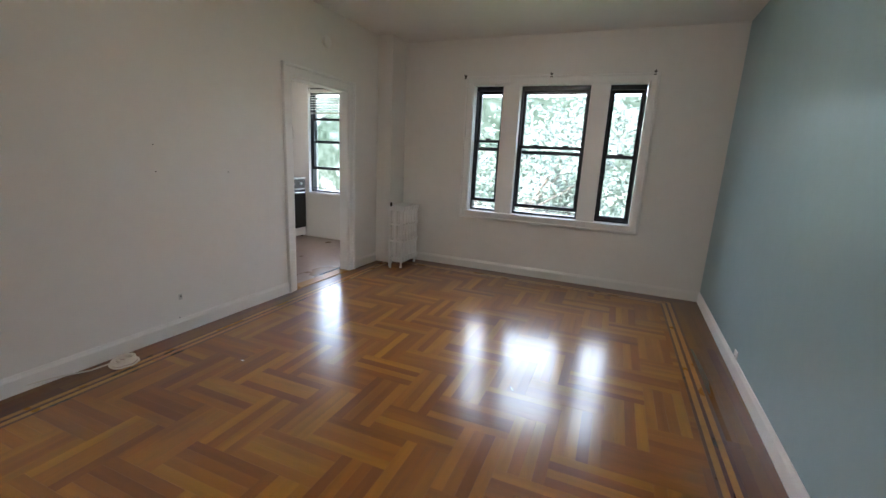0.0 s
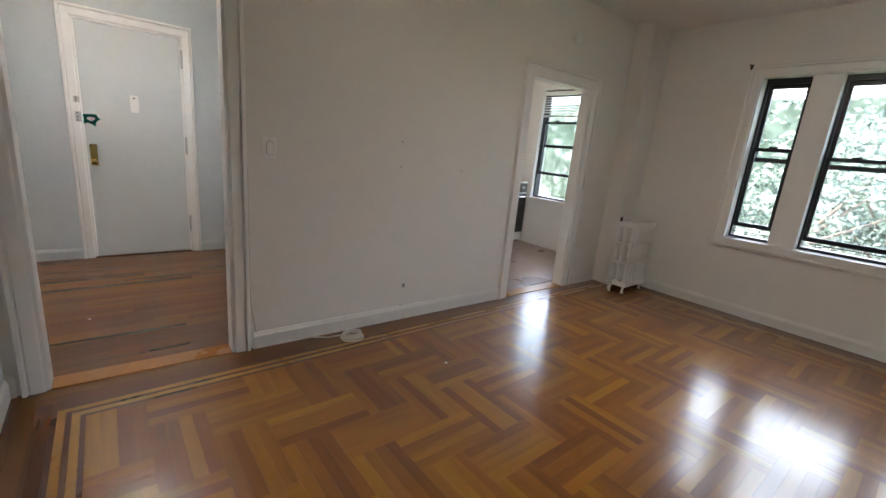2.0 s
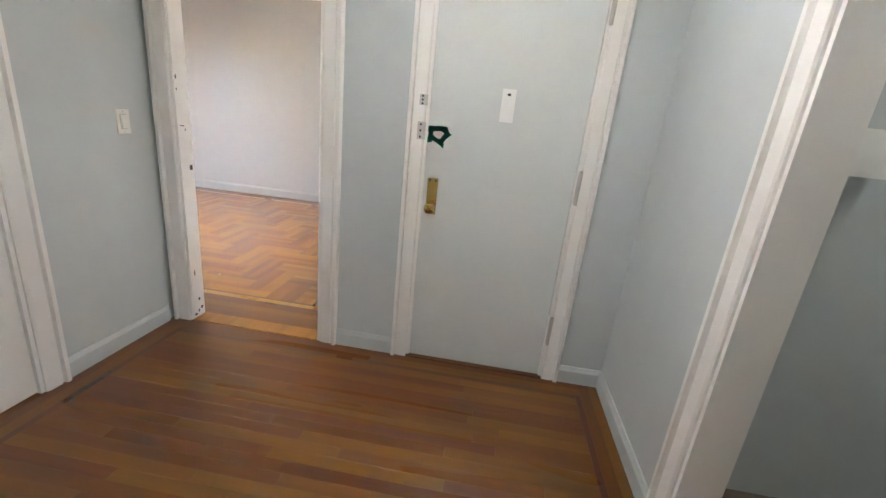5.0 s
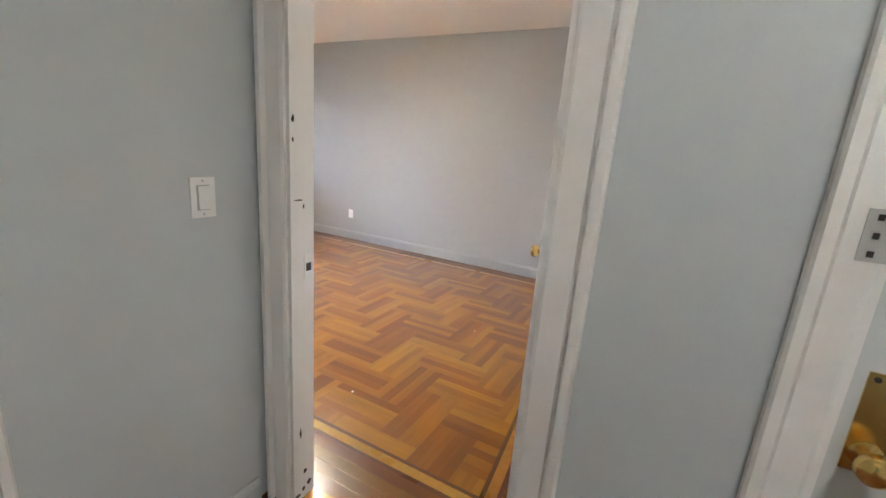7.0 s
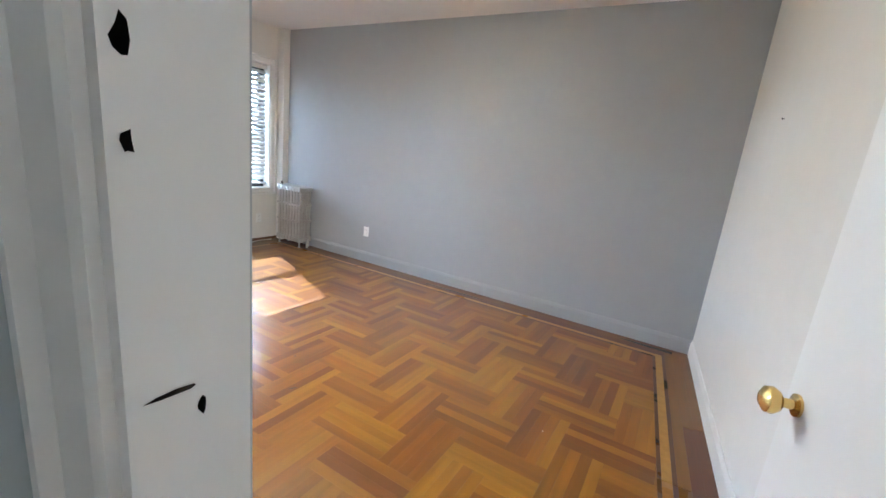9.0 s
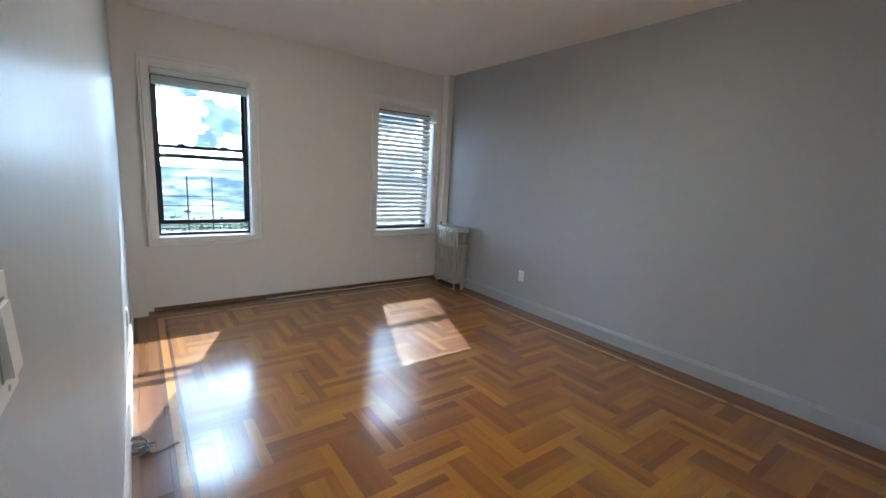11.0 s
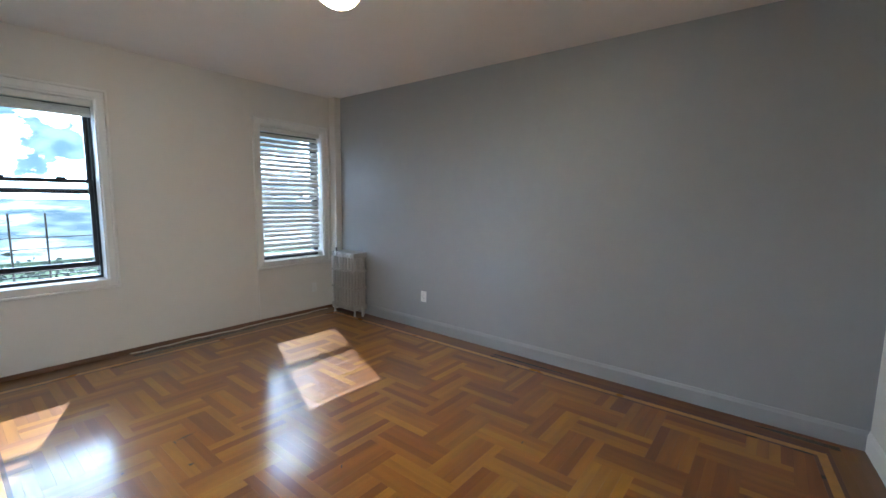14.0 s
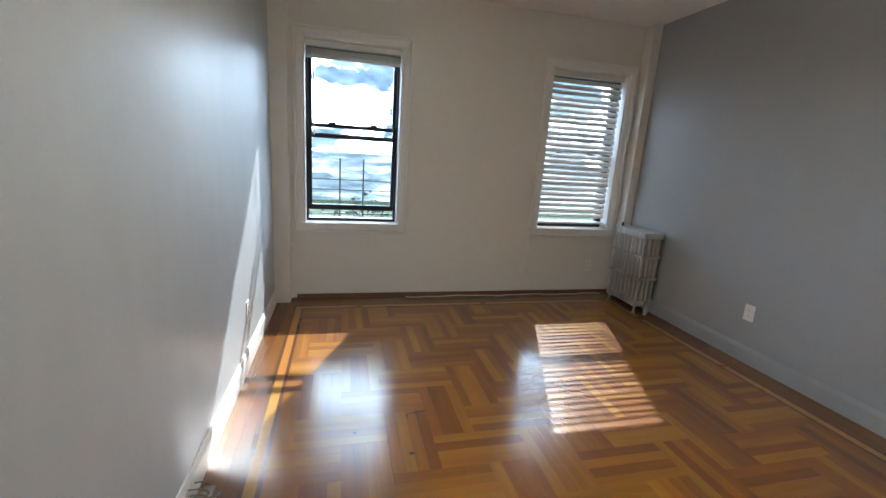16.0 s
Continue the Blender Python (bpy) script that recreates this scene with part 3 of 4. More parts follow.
    for i, dz in enumerate((-0.040, -0.013, 0.013, 0.040)):
        part("screw", lathe([(0.0, 0.0), (0.0042, 0.0), (0.003, 0.0016), (0.0, 0.001)], 8, Matrix.Translation((0.001, 0.020 + (0.006 if i in (0, 3) else -0.002) * (1 if i else -1), zz + dz)) @ Matrix.Rotation(radians(-90), 4, "Y")), M_SCREW, bl)

thing("door_jamb_return", box(-2.738, HALL_W - 0.092, 0.936, 1.02, 0.0, 2.6), M_TRIM, "white painted return beside the door hinge", "trim", kind="structure")

# strike plate and old chips on the bedroom door's jamb
strike = base("strike_plate", F_HW @ Matrix.Translation((d0 + 0.016, 0.0, 0.94)), "dark latch hole in the worn white door jamb", "strike plate", kind="structure")
part("plate", box(0.0, 0.0025, 0.050, 0.085, -0.045, 0.045, 0.001), M_TRIM, strike)
part("latch_hole", box(0.002, 0.0035, 0.058, 0.079, -0.014, 0.014), M_SCREW, strike, "dark latch opening")
chips = base("paint_chips", F_HW @ Matrix.Translation((d0 + 0.016, 0.0, 0.0)), "dark paint chips on the worn white jamb", "paint chips", kind="structure")
rng = random.Random(5)
for y, z, w, h in ((0.008, 1.42, 0.012, 0.03), (0.008, 1.36, 0.010, 0.02), (0.03, 1.17, 0.045, 0.006), (0.05, 1.15, 0.01, 0.02), (0.03, 0.30, 0.012, 0.05), (0.05, 0.12, 0.02, 0.03), (0.07, 0.06, 0.03, 0.03), (0.04, 0.045, 0.02, 0.02), (0.015, 0.03, 0.03, 0.02)):
    bm = bmesh.new()
    vs = [bm.verts.new((0.0008, y + w * 0.5 * math.cos(t) * rng.uniform(0.5, 1.1), z + h * 0.5 * math.sin(t) * rng.uniform(0.5, 1.1))) for t in [i * math.pi / 4 for i in range(8)]]
    bm.faces.new(vs)
    bmesh.ops.solidify(bm, geom=bm.faces[:], thickness=0.0006)
    part("chip", bm, M_SCREW, chips)

# wooden saddles in the doorways
for nm, F, s0, s1, t, lab in (("threshold_living", F_LW, wl0, wl1, 0.10, "pale oak saddle between living room and hall"), ("threshold_kitchen", F_LW, k0, k1, 0.10, "worn oak saddle of the kitchen doorway"), ("threshold_bath", F_HN, b0, b1, 0.13, "pale oak saddle of the bathroom doorway"), ("threshold_bedroom", F_HW, d0, d1, 0.09, "oak saddle of the bedroom doorway")):
    thing(nm, box(s0 + 0.017, s1 - 0.017, -0.01, t + 0.01, -0.010, 0.007, 0.004), M_MAPLE if nm != "threshold_bedroom" else M_OAK, lab, "threshold", kind="structure", m=F)

# baseboards
baseboard(F_LW, [(0.0, wl0 - 0.1), (wl1 + 0.1, k0 - 0.1), (k1 + 0.1, west_s(5.82))], 0.105, material=M_WHITE)
baseboard(F_LN, [(0.25, 3.64)], 0.105, material=M_WHITE)
baseboard(F_LE, [(0.0, 5.02)], 0.105)
baseboard(F_LS, [(0.0, 3.60)], 0.105, material=M_WHITE)
baseboard(F_HW, [(d1 + 0.085, e0 - 0.09), (e1 + 0.09, HALL_N - HALL_S)], 0.10, material=M_HALL)
baseboard(F_HN, [(0.0, b0 - 0.1), (b1 + 0.1, 2.3)], 0.10, material=M_HALL)
baseboard(F_HS, [(0.0, c0 - 0.105), (c1 + 0.105, 2.31)], 0.10, material=M_HALL)
baseboard(F_BE, [(0.0, 4.12)], 0.12)
baseboard(F_BS, [(0.17, 3.4)], 0.035, "quarter_round", M_BED, "dark wooden quarter-round along the wall")
baseboard(F_BW, [(0.0, 5.02)], 0.12, material=M_GREY)
baseboard(F_BN, [(0.0, 3.4)], 0.12)

# plaster pipe boxes in room corners
thing("wall_pipe_chase_living", box(0.0, 0.20, 5.84, 6.2, 0, 2.655, 0.07, 5), M_WHITE, "white plastered pipe box in the corner", "wall", kind="structure", smooth=True, m=Matrix.Translation((0.03, 0, 0)))
thing("wall_pipe_chase_bedroom", box(B_E - 0.125, B_E + 0.03, B_S - 0.02, B_S + 0.125, 0, 2.655, 0.03, 3), M_WHITE, "white plastered pipe box beside the window", "wall", kind="structure", smooth=True)


thing("wall_riser_chase_bedroom", box(B_W - 0.03, B_W + 0.085, B_S - 0.02, B_S + 0.115, 0, 2.655, 0.022, 4), M_WHITE, "white plastered riser box in the corner", "wall", kind="structure", smooth=True)


# ---- fixtures ----
def lit_glass(colour, edge, strength):
    """Alabaster glass lit by a bulb inside it: hottest beside the bulb, amber further off, with veins."""
    m = glow("lit_alabaster_glass", colour, strength)
    n = m.node_tree
    b = n.nodes["Principled BSDF"]
    co = n.nodes.new("ShaderNodeTexCoord")
    d = n.nodes.new("ShaderNodeVectorMath")
    d.operation = "DISTANCE"
    d.inputs[1].default_value = (0.03, 0.02, -0.15)
    n.links.new(co.outputs["Object"], d.inputs[0])
    v = n.nodes.new("ShaderNodeTexNoise")
    v.inputs["Scale"].default_value, v.inputs["Detail"].default_value = 14, 4
    n.links.new(co.outputs["Object"], v.inputs["Vector"])
    a = n.nodes.new("ShaderNodeMath")
    a.operation = "MULTIPLY_ADD"
    a.inputs[1].default_value, a.inputs[2].default_value = 0.08, -0.04
    n.links.new(v.outputs[0], a.inputs[0])
    s = n.nodes.new("ShaderNodeMath")
    s.operation = "ADD"
    n.links.new(d.outputs["Value"], s.inputs[0])
    n.links.new(a.outputs[0], s.inputs[1])
    r = n.nodes.new("ShaderNodeMapRange")
    r.inputs["From Min"].default_value, r.inputs["From Max"].default_value = 0.05, 0.13
    r.inputs["To Min"].default_value, r.inputs["To Max"].default_value = 1.0, 0.0
    n.links.new(s.outputs[0], r.inputs[0])
    st = n.nodes.new("ShaderNodeMapRange")
    st.inputs["To Min"].default_value, st.inputs["To Max"].default_value = 0.22, strength * 0.8
    n.links.new(r.outputs[0], st.inputs[0])
    n.links.new(st.outputs[0], b.inputs["Emission Strength"])
    mx = n.nodes.new("ShaderNodeMix")
    mx.data_type = "RGBA"
    mx.inputs["A"].default_value, mx.inputs["B"].default_value = (*edge, 1), (*colour, 1)
    n.links.new(r.outputs[0], mx.inputs["Factor"])
    n.links.new(mx.outputs["Result"], b.inputs["Emission Color"])
    return m


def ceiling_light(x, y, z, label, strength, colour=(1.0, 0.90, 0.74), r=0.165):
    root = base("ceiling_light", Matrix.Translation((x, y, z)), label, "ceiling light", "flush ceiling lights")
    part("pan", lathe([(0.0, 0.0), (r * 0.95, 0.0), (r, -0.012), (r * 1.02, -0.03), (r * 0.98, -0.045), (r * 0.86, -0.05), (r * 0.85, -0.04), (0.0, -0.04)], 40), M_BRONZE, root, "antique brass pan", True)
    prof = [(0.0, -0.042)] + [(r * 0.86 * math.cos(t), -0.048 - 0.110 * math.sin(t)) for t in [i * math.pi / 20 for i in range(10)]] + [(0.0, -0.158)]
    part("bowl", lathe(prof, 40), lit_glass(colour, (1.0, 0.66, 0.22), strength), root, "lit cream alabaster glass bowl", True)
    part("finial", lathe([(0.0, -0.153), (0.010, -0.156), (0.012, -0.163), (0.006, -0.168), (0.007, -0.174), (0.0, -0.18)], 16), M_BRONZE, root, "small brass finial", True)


M_BRONZE = mat("antique_bronze", (0.20, 0.13, 0.07), 0.3, 0.9, grain=0.12, scale=40)
LAMP = 30.0
ceiling_light(-4.35, -1.85, 2.62, "lit brass flush ceiling light with glass bowl", LAMP * 7.0, (1.0, 0.90, 0.74), 0.155)
ceiling_light(1.75, 3.55, 2.65, "lit brass flush ceiling light in the living room", LAMP * 1.7, (1.0, 0.96, 0.90))
# Assumed hall lamp, out of view, placed to light the entrance door.
ceiling_light(-1.55, 1.60, 2.65, "added unseen brass fill light on the hall ceiling", LAMP * 1.9, (1.0, 0.99, 0.98))
# Fill lamp added for the bathroom; no fixture is known there.
ceiling_light(-1.25, 3.3, 2.65, "added unseen fill light on the bathroom ceiling", LAMP * 0.55, (1.0, 0.97, 0.92))
# Added kitchen lamp, never in view: brightens the room through its doorway.
ceiling_light(-1.2, 5.4, 2.65, "added unseen fill light on the kitchen ceiling", LAMP * 1.1, (1.0, 0.96, 0.90))


def switch_plate(F, s, z, label, name="light_switch"):
    root = base(name, F @ Matrix.Translation((s, 0, z)), label, "light switch", "rocker light switches")
    part("plate", box(-0.036, 0.036, -0.007, 0.0, -0.058, 0.058, 0.003, 2), M_PLASTIC, root, "white cover plate")
    # Grey block puts the shadow line round the paddle into colour.
    part("rocker_gap", box(-0.0192, 0.0192, -0.0078, -0.006, -0.0362, 0.0362), M_GAP_SHADE, root, "grey block painted as shadow round the paddle")
    bm = bmesh.new()
    vs = block(bm, -0.0165, 0.0165, -0.012, -0.007, -0.033, 0.033)
    for v in vs:
        if v.co.y < -0.01 and v.co.z < 0:
            v.co.y = -0.0155
    part("rocker", soften(bm, 0.0012), M_PLASTIC, root, "white rocker paddle")
    for zz in (-0.048, 0.048):
        part("screw", lathe([(0.0, 0.0), (0.0035, 0.0), (0.003, 0.0012), (0.0, 0.0015)], 8, Matrix.Translation((0, -0.007, zz)) @ Matrix.Rotation(radians(90), 4, "X")), M_STEEL, root)


def outlet(F, s, z, label):
    root = base("wall_outlet", F @ Matrix.Translation((s, 0, z)), label, "wall outlet", "wall outlets")
    part("plate", box(-0.036, 0.036, -0.006, 0.0, -0.058, 0.058, 0.003, 2), M_PLASTIC, root, "white cover plate")
    for zz in (-0.02, 0.02):
        soc = part("socket", lathe([(0.0, 0.0), (0.0165, 0.0), (0.0165, 0.002), (0.0, 0.002)], 16, Matrix.Translation((0, -0.006, zz)) @ Matrix.Rotation(radians(90), 4, "X")), M_PLASTIC, root)
        for sx in (-0.006, 0.006):
            part("slot", box(sx - 0.001, sx + 0.001, -0.0088, -0.0075, zz - 0.004, zz + 0.005), M_SCREW, soc)


switch_plate(F_LW, west_s(2.345), 1.215, "white rocker light switch beside the hall opening")
switch_plate(F_HS, HALL_E + 2.33, 1.178, "white rocker light switch beside the bedroom door")
switch_plate(F_BE, 0.275, 1.212, "white rocker light switch on glossy bedroom wall")
outlet(F_BW, -2.755 - B_S, 0.362, "white double outlet on the grey wall")
outlet(F_BE, 3.11, 0.342, "white double outlet on the glossy bedroom wall")
outlet(F_BS, 5.77 + B_E, 0.30, "white painted outlet under the bedroom window")
outlet(F_LE, 6.19 - 4.55, 0.10, "white outlet set in the baseboard below the blue wall")

# smoke alarm
alarm = base("smoke_alarm", F_LW @ Matrix.Translation((west_s(4.92), 0, 2.345)), "round white smoke alarm above the kitchen doorway", "smoke alarm")
tip = Matrix.Rotation(radians(90), 4, "X")
part("body", lathe([(0.0, 0.0), (0.055, 0.0), (0.056, 0.018), (0.050, 0.030), (0.030, 0.036), (0.0, 0.037)], 28, tip), M_PLASTIC, alarm, "", True)
part("grille_ring", lathe([(0.028, 0.0345), (0.032, 0.0375), (0.036, 0.0345)], 28, tip), M_PLASTIC, alarm)

# cable jack hole, nails and screws left in the walls
jack = base("wall_jack", F_LW @ Matrix.Translation((west_s(3.30), 0, 0.266)), "small dark cable stub in the white wall", "cable jack")
part("plate", box(-0.012, 0.012, -0.004, 0.0, -0.02, 0.02, 0.003), M_STEEL, jack)
part("stub", lathe([(0.0, 0.0), (0.005, 0.0), (0.005, 0.012), (0.0, 0.014)], 10, Matrix.Translation((0, -0.003, 0.004)) @ tip), M_SCREW, jack)


def nail(F, s, z, label, r=0.005):
    thing("nail", lathe([(0.0, 0.0), (0.002, 0.0), (0.002, 0.008), (r, 0.009), (r, 0.011), (0.0, 0.012)], 8, tip), M_SCREW, label, "nail", "nails in the walls", m=F @ Matrix.Translation((s, 0, z)))


for y, z in ((3.21, 1.318), (3.212, 1.148), (3.754, 1.138), (3.28, 0.117)):
    nail(F_LW, west_s(y), z, "small dull nail stuck in the white wall", 0.0032)
nail(F_LE, 6.19 - 3.39, 1.70, "dark screw stuck in the blue wall", 0.012)
nail(F_LE, 6.19 - 3.0, 1.78, "small dark nail stuck in the blue wall")
nail(F_BN, 6.12 - 5.22, 1.72, "small dark nail stuck in the white bedroom wall")

# curtain rod brackets over the living room window
for x in (1.01, 1.975, 2.97):
    br = base("curtain_bracket", F_LN @ Matrix.Translation((x - lx, 0, 2.235)), "small tarnished metal curtain rod bracket", "curtain bracket", "curtain brackets")
    part("plate", box(-0.012, 0.012, -0.028, -0.02, -0.02, 0.02, 0.002), M_SCREW, br)
    part("hook", tube([(0, -0.025, 0.0), (0, -0.06, 0.0), (0, -0.075, 0.006), (0, -0.08, 0.018)], 0.004), M_SCREW, br)
    part("stem", box(-0.006, 0.006, -0.022, 0.0, -0.006, 0.006), M_SCREW, br)

# wall box in the bathroom
wbx = base("wall_box", face_of((BA_W, HALL_N + 0.13), (BA_W, BA_N)) @ Matrix.Translation((2.99 - HALL_N - 0.13, 0, 1.385)), "white paper holder box on the bathroom wall", "paper holder")
part("case", box(-0.065, 0.065, -0.055, 0.0, -0.07, 0.07, 0.018, 4), M_PLASTIC, wbx, "", True)
part("lip", box(-0.06, 0.06, -0.06, -0.05, -0.075, -0.055, 0.004), M_PLASTIC, wbx)


# ---- radiators ----
def radiator(name, m, n, pitch, height, depth, material, label, columns=3):
    """A cast-iron column radiator: n sections in a row along x, some columns deep along y."""
    root = base(name, m, label, "radiator")
    foot = 0.07
    bm = bmesh.new()
    rr = min(pitch * 0.34, depth * 0.36 / columns)
    for j in range(columns):
        y = -depth / 2 + depth * (0.14 + 0.72 * j / (columns - 1))
        t = tube([(0, y, foot + 0.035), (0, y, height - 0.035)], rr, 8)
        tmp = bpy.data.meshes.new("tmp")
        t.to_mesh(tmp)
        t.free()
        bm.from_mesh(tmp)
        bpy.data.meshes.remove(tmp)
    for z0, z1 in ((foot, foot + 0.055), (height - 0.055, height), (foot + (height - foot) * 0.36, foot + (height - foot) * 0.36 + 0.022), (foot + (height - foot) * 0.66, foot + (height - foot) * 0.66 + 0.022)):
        sub = bmesh.new()
        block(sub, -pitch * 0.40, pitch * 0.40, -depth / 2, depth / 2, z0, z1)
        soften(sub, min(0.016, (z1 - z0) * 0.45), 3)
        tmp = bpy.data.meshes.new("tmp")
        sub.to_mesh(tmp)
        sub.free()
        bm.from_mesh(tmp)
        bpy.data.meshes.remove(tmp)
    me = mesh_of("section", bm, material, True)
    for i in range(n):
        o = new("section", me)
        o.parent = root
        o.location = ((i - (n - 1) / 2) * pitch, 0, 0)
    for z in (foot + 0.03, height - 0.03):
        part("nipple_tube", tube([(-(n - 1) * pitch / 2, 0, z), ((n - 1) * pitch / 2, 0, z)], 0.014), material, root)
    for sx in (-1, 1):
        for sy in (-1, 1):
            part("foot", lathe([(0.0, 0.0), (0.018, 0.0), (0.014, 0.012), (0.010, 0.03), (0.013, foot + 0.01), (0.0, foot + 0.012)], 10, Matrix.Translation((sx * (n - 1) * pitch / 2, sy * depth * 0.36, 0))), material, root, "", True)
    return root


r1 = radiator("radiator", Matrix.Translation((0.40, 5.88, 0.001)) @ Matrix.Rotation(radians(90), 4, "Z"), 6, 0.072, 0.74, 0.22, M_RAD, "white enamelled cast-iron radiator in the living room corner")
vx = 6 * 0.072 / 2
part("supply_valve", lathe([(0.0, 0.0), (0.024, 0.002), (0.024, 0.03), (0.012, 0.04), (0.02, 0.06), (0.0, 0.065)], 14, Matrix.Translation((-vx - 0.03, 0.03, 0.06))), M_RAD, r1, "", True)
part("supply_pipe", tube([(-vx - 0.03, 0.03, 0.0), (-vx - 0.03, 0.03, 0.07)], 0.014), M_RAD, r1)
part("air_valve", lathe([(0.0, 0.0), (0.012, 0.0), (0.014, 0.02), (0.010, 0.045), (0.0, 0.05)], 12, Matrix.Translation((-vx + 0.01, 0.055, 0.735))), M_SCREW, r1, "dark air valve", True)
r2 = radiator("radiator", Matrix.Translation((-6.0, -3.87, 0.001)) @ Matrix.Rotation(radians(90), 4, "Z"), 8, 0.054, 0.76, 0.20, M_SILVER, "silver painted cast-iron radiator beside the grey wall", 4)
vx = 8 * 0.054 / 2
part("supply_valve", lathe([(0.0, 0.0), (0.024, 0.002), (0.024, 0.04), (0.012, 0.05), (0.024, 0.075), (0.0, 0.085)], 14, Matrix.Translation((vx + 0.035, 0.0, 0.05))), M_STEEL, r2, "white painted valve", True)
part("supply_pipe", tube([(vx + 0.035, 0.0, 0.0), (vx + 0.035, 0.0, 0.06)], 0.016), M_STEEL, r2)
part("air_valve", lathe([(0.0, 0.0), (0.010, 0.0), (0.012, 0.02), (0.008, 0.04), (0.0, 0.045)], 12, Matrix.Translation((-vx + 0.02, -0.04, 0.757))), M_SCREW, r2, "dark air valve", True)

# surface conduit and loose wires in the bedroom
thing("wire_conduit", box(5.067 + B_E - 0.006, 5.067 + B_E + 0.006, -0.010, 0.0, 0.035, 0.60, 0.002), M_TRIM, "thin white surface conduit below the window", "conduit", m=F_BS)
M_WIRE = mat("grey_wire", (0.22, 0.20, 0.17), 0.5, grain=0.1, scale=60)
M_CABLE = mat("white_cable", (0.62, 0.58, 0.50), 0.45, grain=0.08, scale=60)
pts = [(-3.85 - 0.04 * i * 2.6, B_S + 0.05 + 0.012 * math.sin(i * 0.9) + 0.01 * math.sin(i * 2.3), 0.006) for i in range(21)]
thing("loose_cable", tube(pts, 0.005, 6), M_CABLE, "thin pale cable lying along the floor edge", "cable")
bundle = base("cable_bundle", Matrix.Translation((-2.775, -2.02, 0.0)), "tangled bundle of thin grey wires on the floor", "cables")
for i in range(6):
    rr = random.Random(20 + i)
    c = Vector((rr.uniform(-0.02, 0.03), rr.uniform(-0.05, 0.05), 0.012))
    r = rr.uniform(0.035, 0.062)
    tilt = rr.uniform(0.2, 1.2)
    loop = []
    for k in range(26):
        t = 2 * math.pi * k / 20
        loop.append((c.x + r * 0.75 * math.cos(t) + 0.002 * k * 0.3, c.y + r * math.sin(t) * math.cos(tilt), max(0.004, c.z + r * (1 + math.sin(t)) * math.sin(tilt) * 0.8)))
    part("wire_loop", tube(loop, 0.0028, 5), M_WIRE, bundle, "", True)
part("plug", box(-0.02, 0.02, -0.035, 0.03, 0.004, 0.032, 0.006, 2), M_WIRE, bundle, "dark grey adapter plug")
part("wire_tail", tube([(0.0, 0.02, 0.02), (-0.03, 0.06, 0.006), (-0.09, 0.05, 0.004), (-0.14, 0.02, 0.004)], 0.003, 5), M_WIRE, bundle)

# coil of white cable on the living room floor, its end led along the wall to the opening
coil = base("cable_coil", Matrix.Translation((0.10, 2.835, 0.0)), "coiled white cable lying on the floor by the wall", "cable")
for i in range(5):
    rr = random.Random(40 + i)
    r = 0.068 - 0.006 * i + rr.uniform(-0.004, 0.004)
    cx, cy = rr.uniform(-0.008, 0.008), rr.uniform(-0.008, 0.008)
    loop = [(cx + r * math.cos(2 * math.pi * k / 28), cy + r * 1.1 * math.sin(2 * math.pi * k / 28), 0.006 + 0.007 * i + 0.002 * math.sin(k)) for k in range(29)]
    part("cable_turn", tube(loop, 0.0058, 7), M_CABLE, coil, "", True)
part("cable_tail", tube([(0.0, -0.06, 0.03), (-0.05, -0.16, 0.012), (-0.115, -0.30, 0.02), (-0.132, -0.45, 0.035), (-0.14, -0.58, 0.10), (-0.145, -0.608, 0.30), (-0.148, -0.61, 1.1)], 0.0045, 7), M_CABLE, coil, "", True)


# ---- blinds ----
M_SLAT = mat("white_blind_slat", (0.74, 0.73, 0.70), 0.4, grain=0.03, scale=20)


def blind(F, s0, s1, top, bottom, y, tilt, label, pitch=0.042):
    root = base("venetian_blind", F, label, "blind", "venetian blinds")
    part("headrail", box(s0, s1, y - 0.025, y + 0.025, top - 0.045, top, 0.004), M_SLAT, root)
    n = int((top - 0.05 - bottom - 0.02) / pitch)
    sl = bmesh.new()
    cols = []
    for i in range(5):
        t = -0.5 + i / 4
        cols.append([sl.verts.new((x, 0.048 * t, 0.004 * (1 - 4 * t * t) + dz)) for x in (s0 + 0.006, s1 - 0.006) for dz in (0, 0.0022)])
    for a, b in zip(cols, cols[1:]):
        for q in ((0, 2, 2, 0), (1, 3, 3, 1)):
            sl.faces.new((a[q[0]], a[q[1]], b[q[2]], b[q[3]]))
    sl.faces.new((cols[0][0], cols[0][1], cols[0][3], cols[0][2]))
    sl.faces.new((cols[-1][0], cols[-1][2], cols[-1][3], cols[-1][1]))
    me = mesh_of("slat", sl, M_SLAT)
    rr = random.Random(3)
    for i in range(n):
        o = new("slat", me)
        o.parent = root
        o.matrix_local = Matrix.Translation((0, y, top - 0.06 - pitch * (i + 0.5))) @ Matrix.Rotation(radians(tilt + rr.uniform(-0.7, 0.7)), 4, "X") @ Matrix.Rotation(radians(rr.uniform(-0.12, 0.12)), 4, "Y")
    part("bottom_rail", box(s0 + 0.004, s1 - 0.004, y - 0.022, y + 0.022, bottom, bottom + 0.02, 0.004), M_SLAT, root)
    for f in (0.15, 0.85):
        x = s0 + (s1 - s0) * f
        part("ladder_cord", box(x - 0.0015, x + 0.0015, y - 0.027, y - 0.0255, bottom + 0.01, top - 0.04), M_SLAT, root)
    return root


a, b = B_E + BW2[0] + 0.02, B_E + BW2[1] - 0.02
blind(F_BS, a, b, BW2[3] - 0.016, BW2[2] + 0.05, 0.062, 63, "lowered white venetian blind over the bedroom window", 0.053)
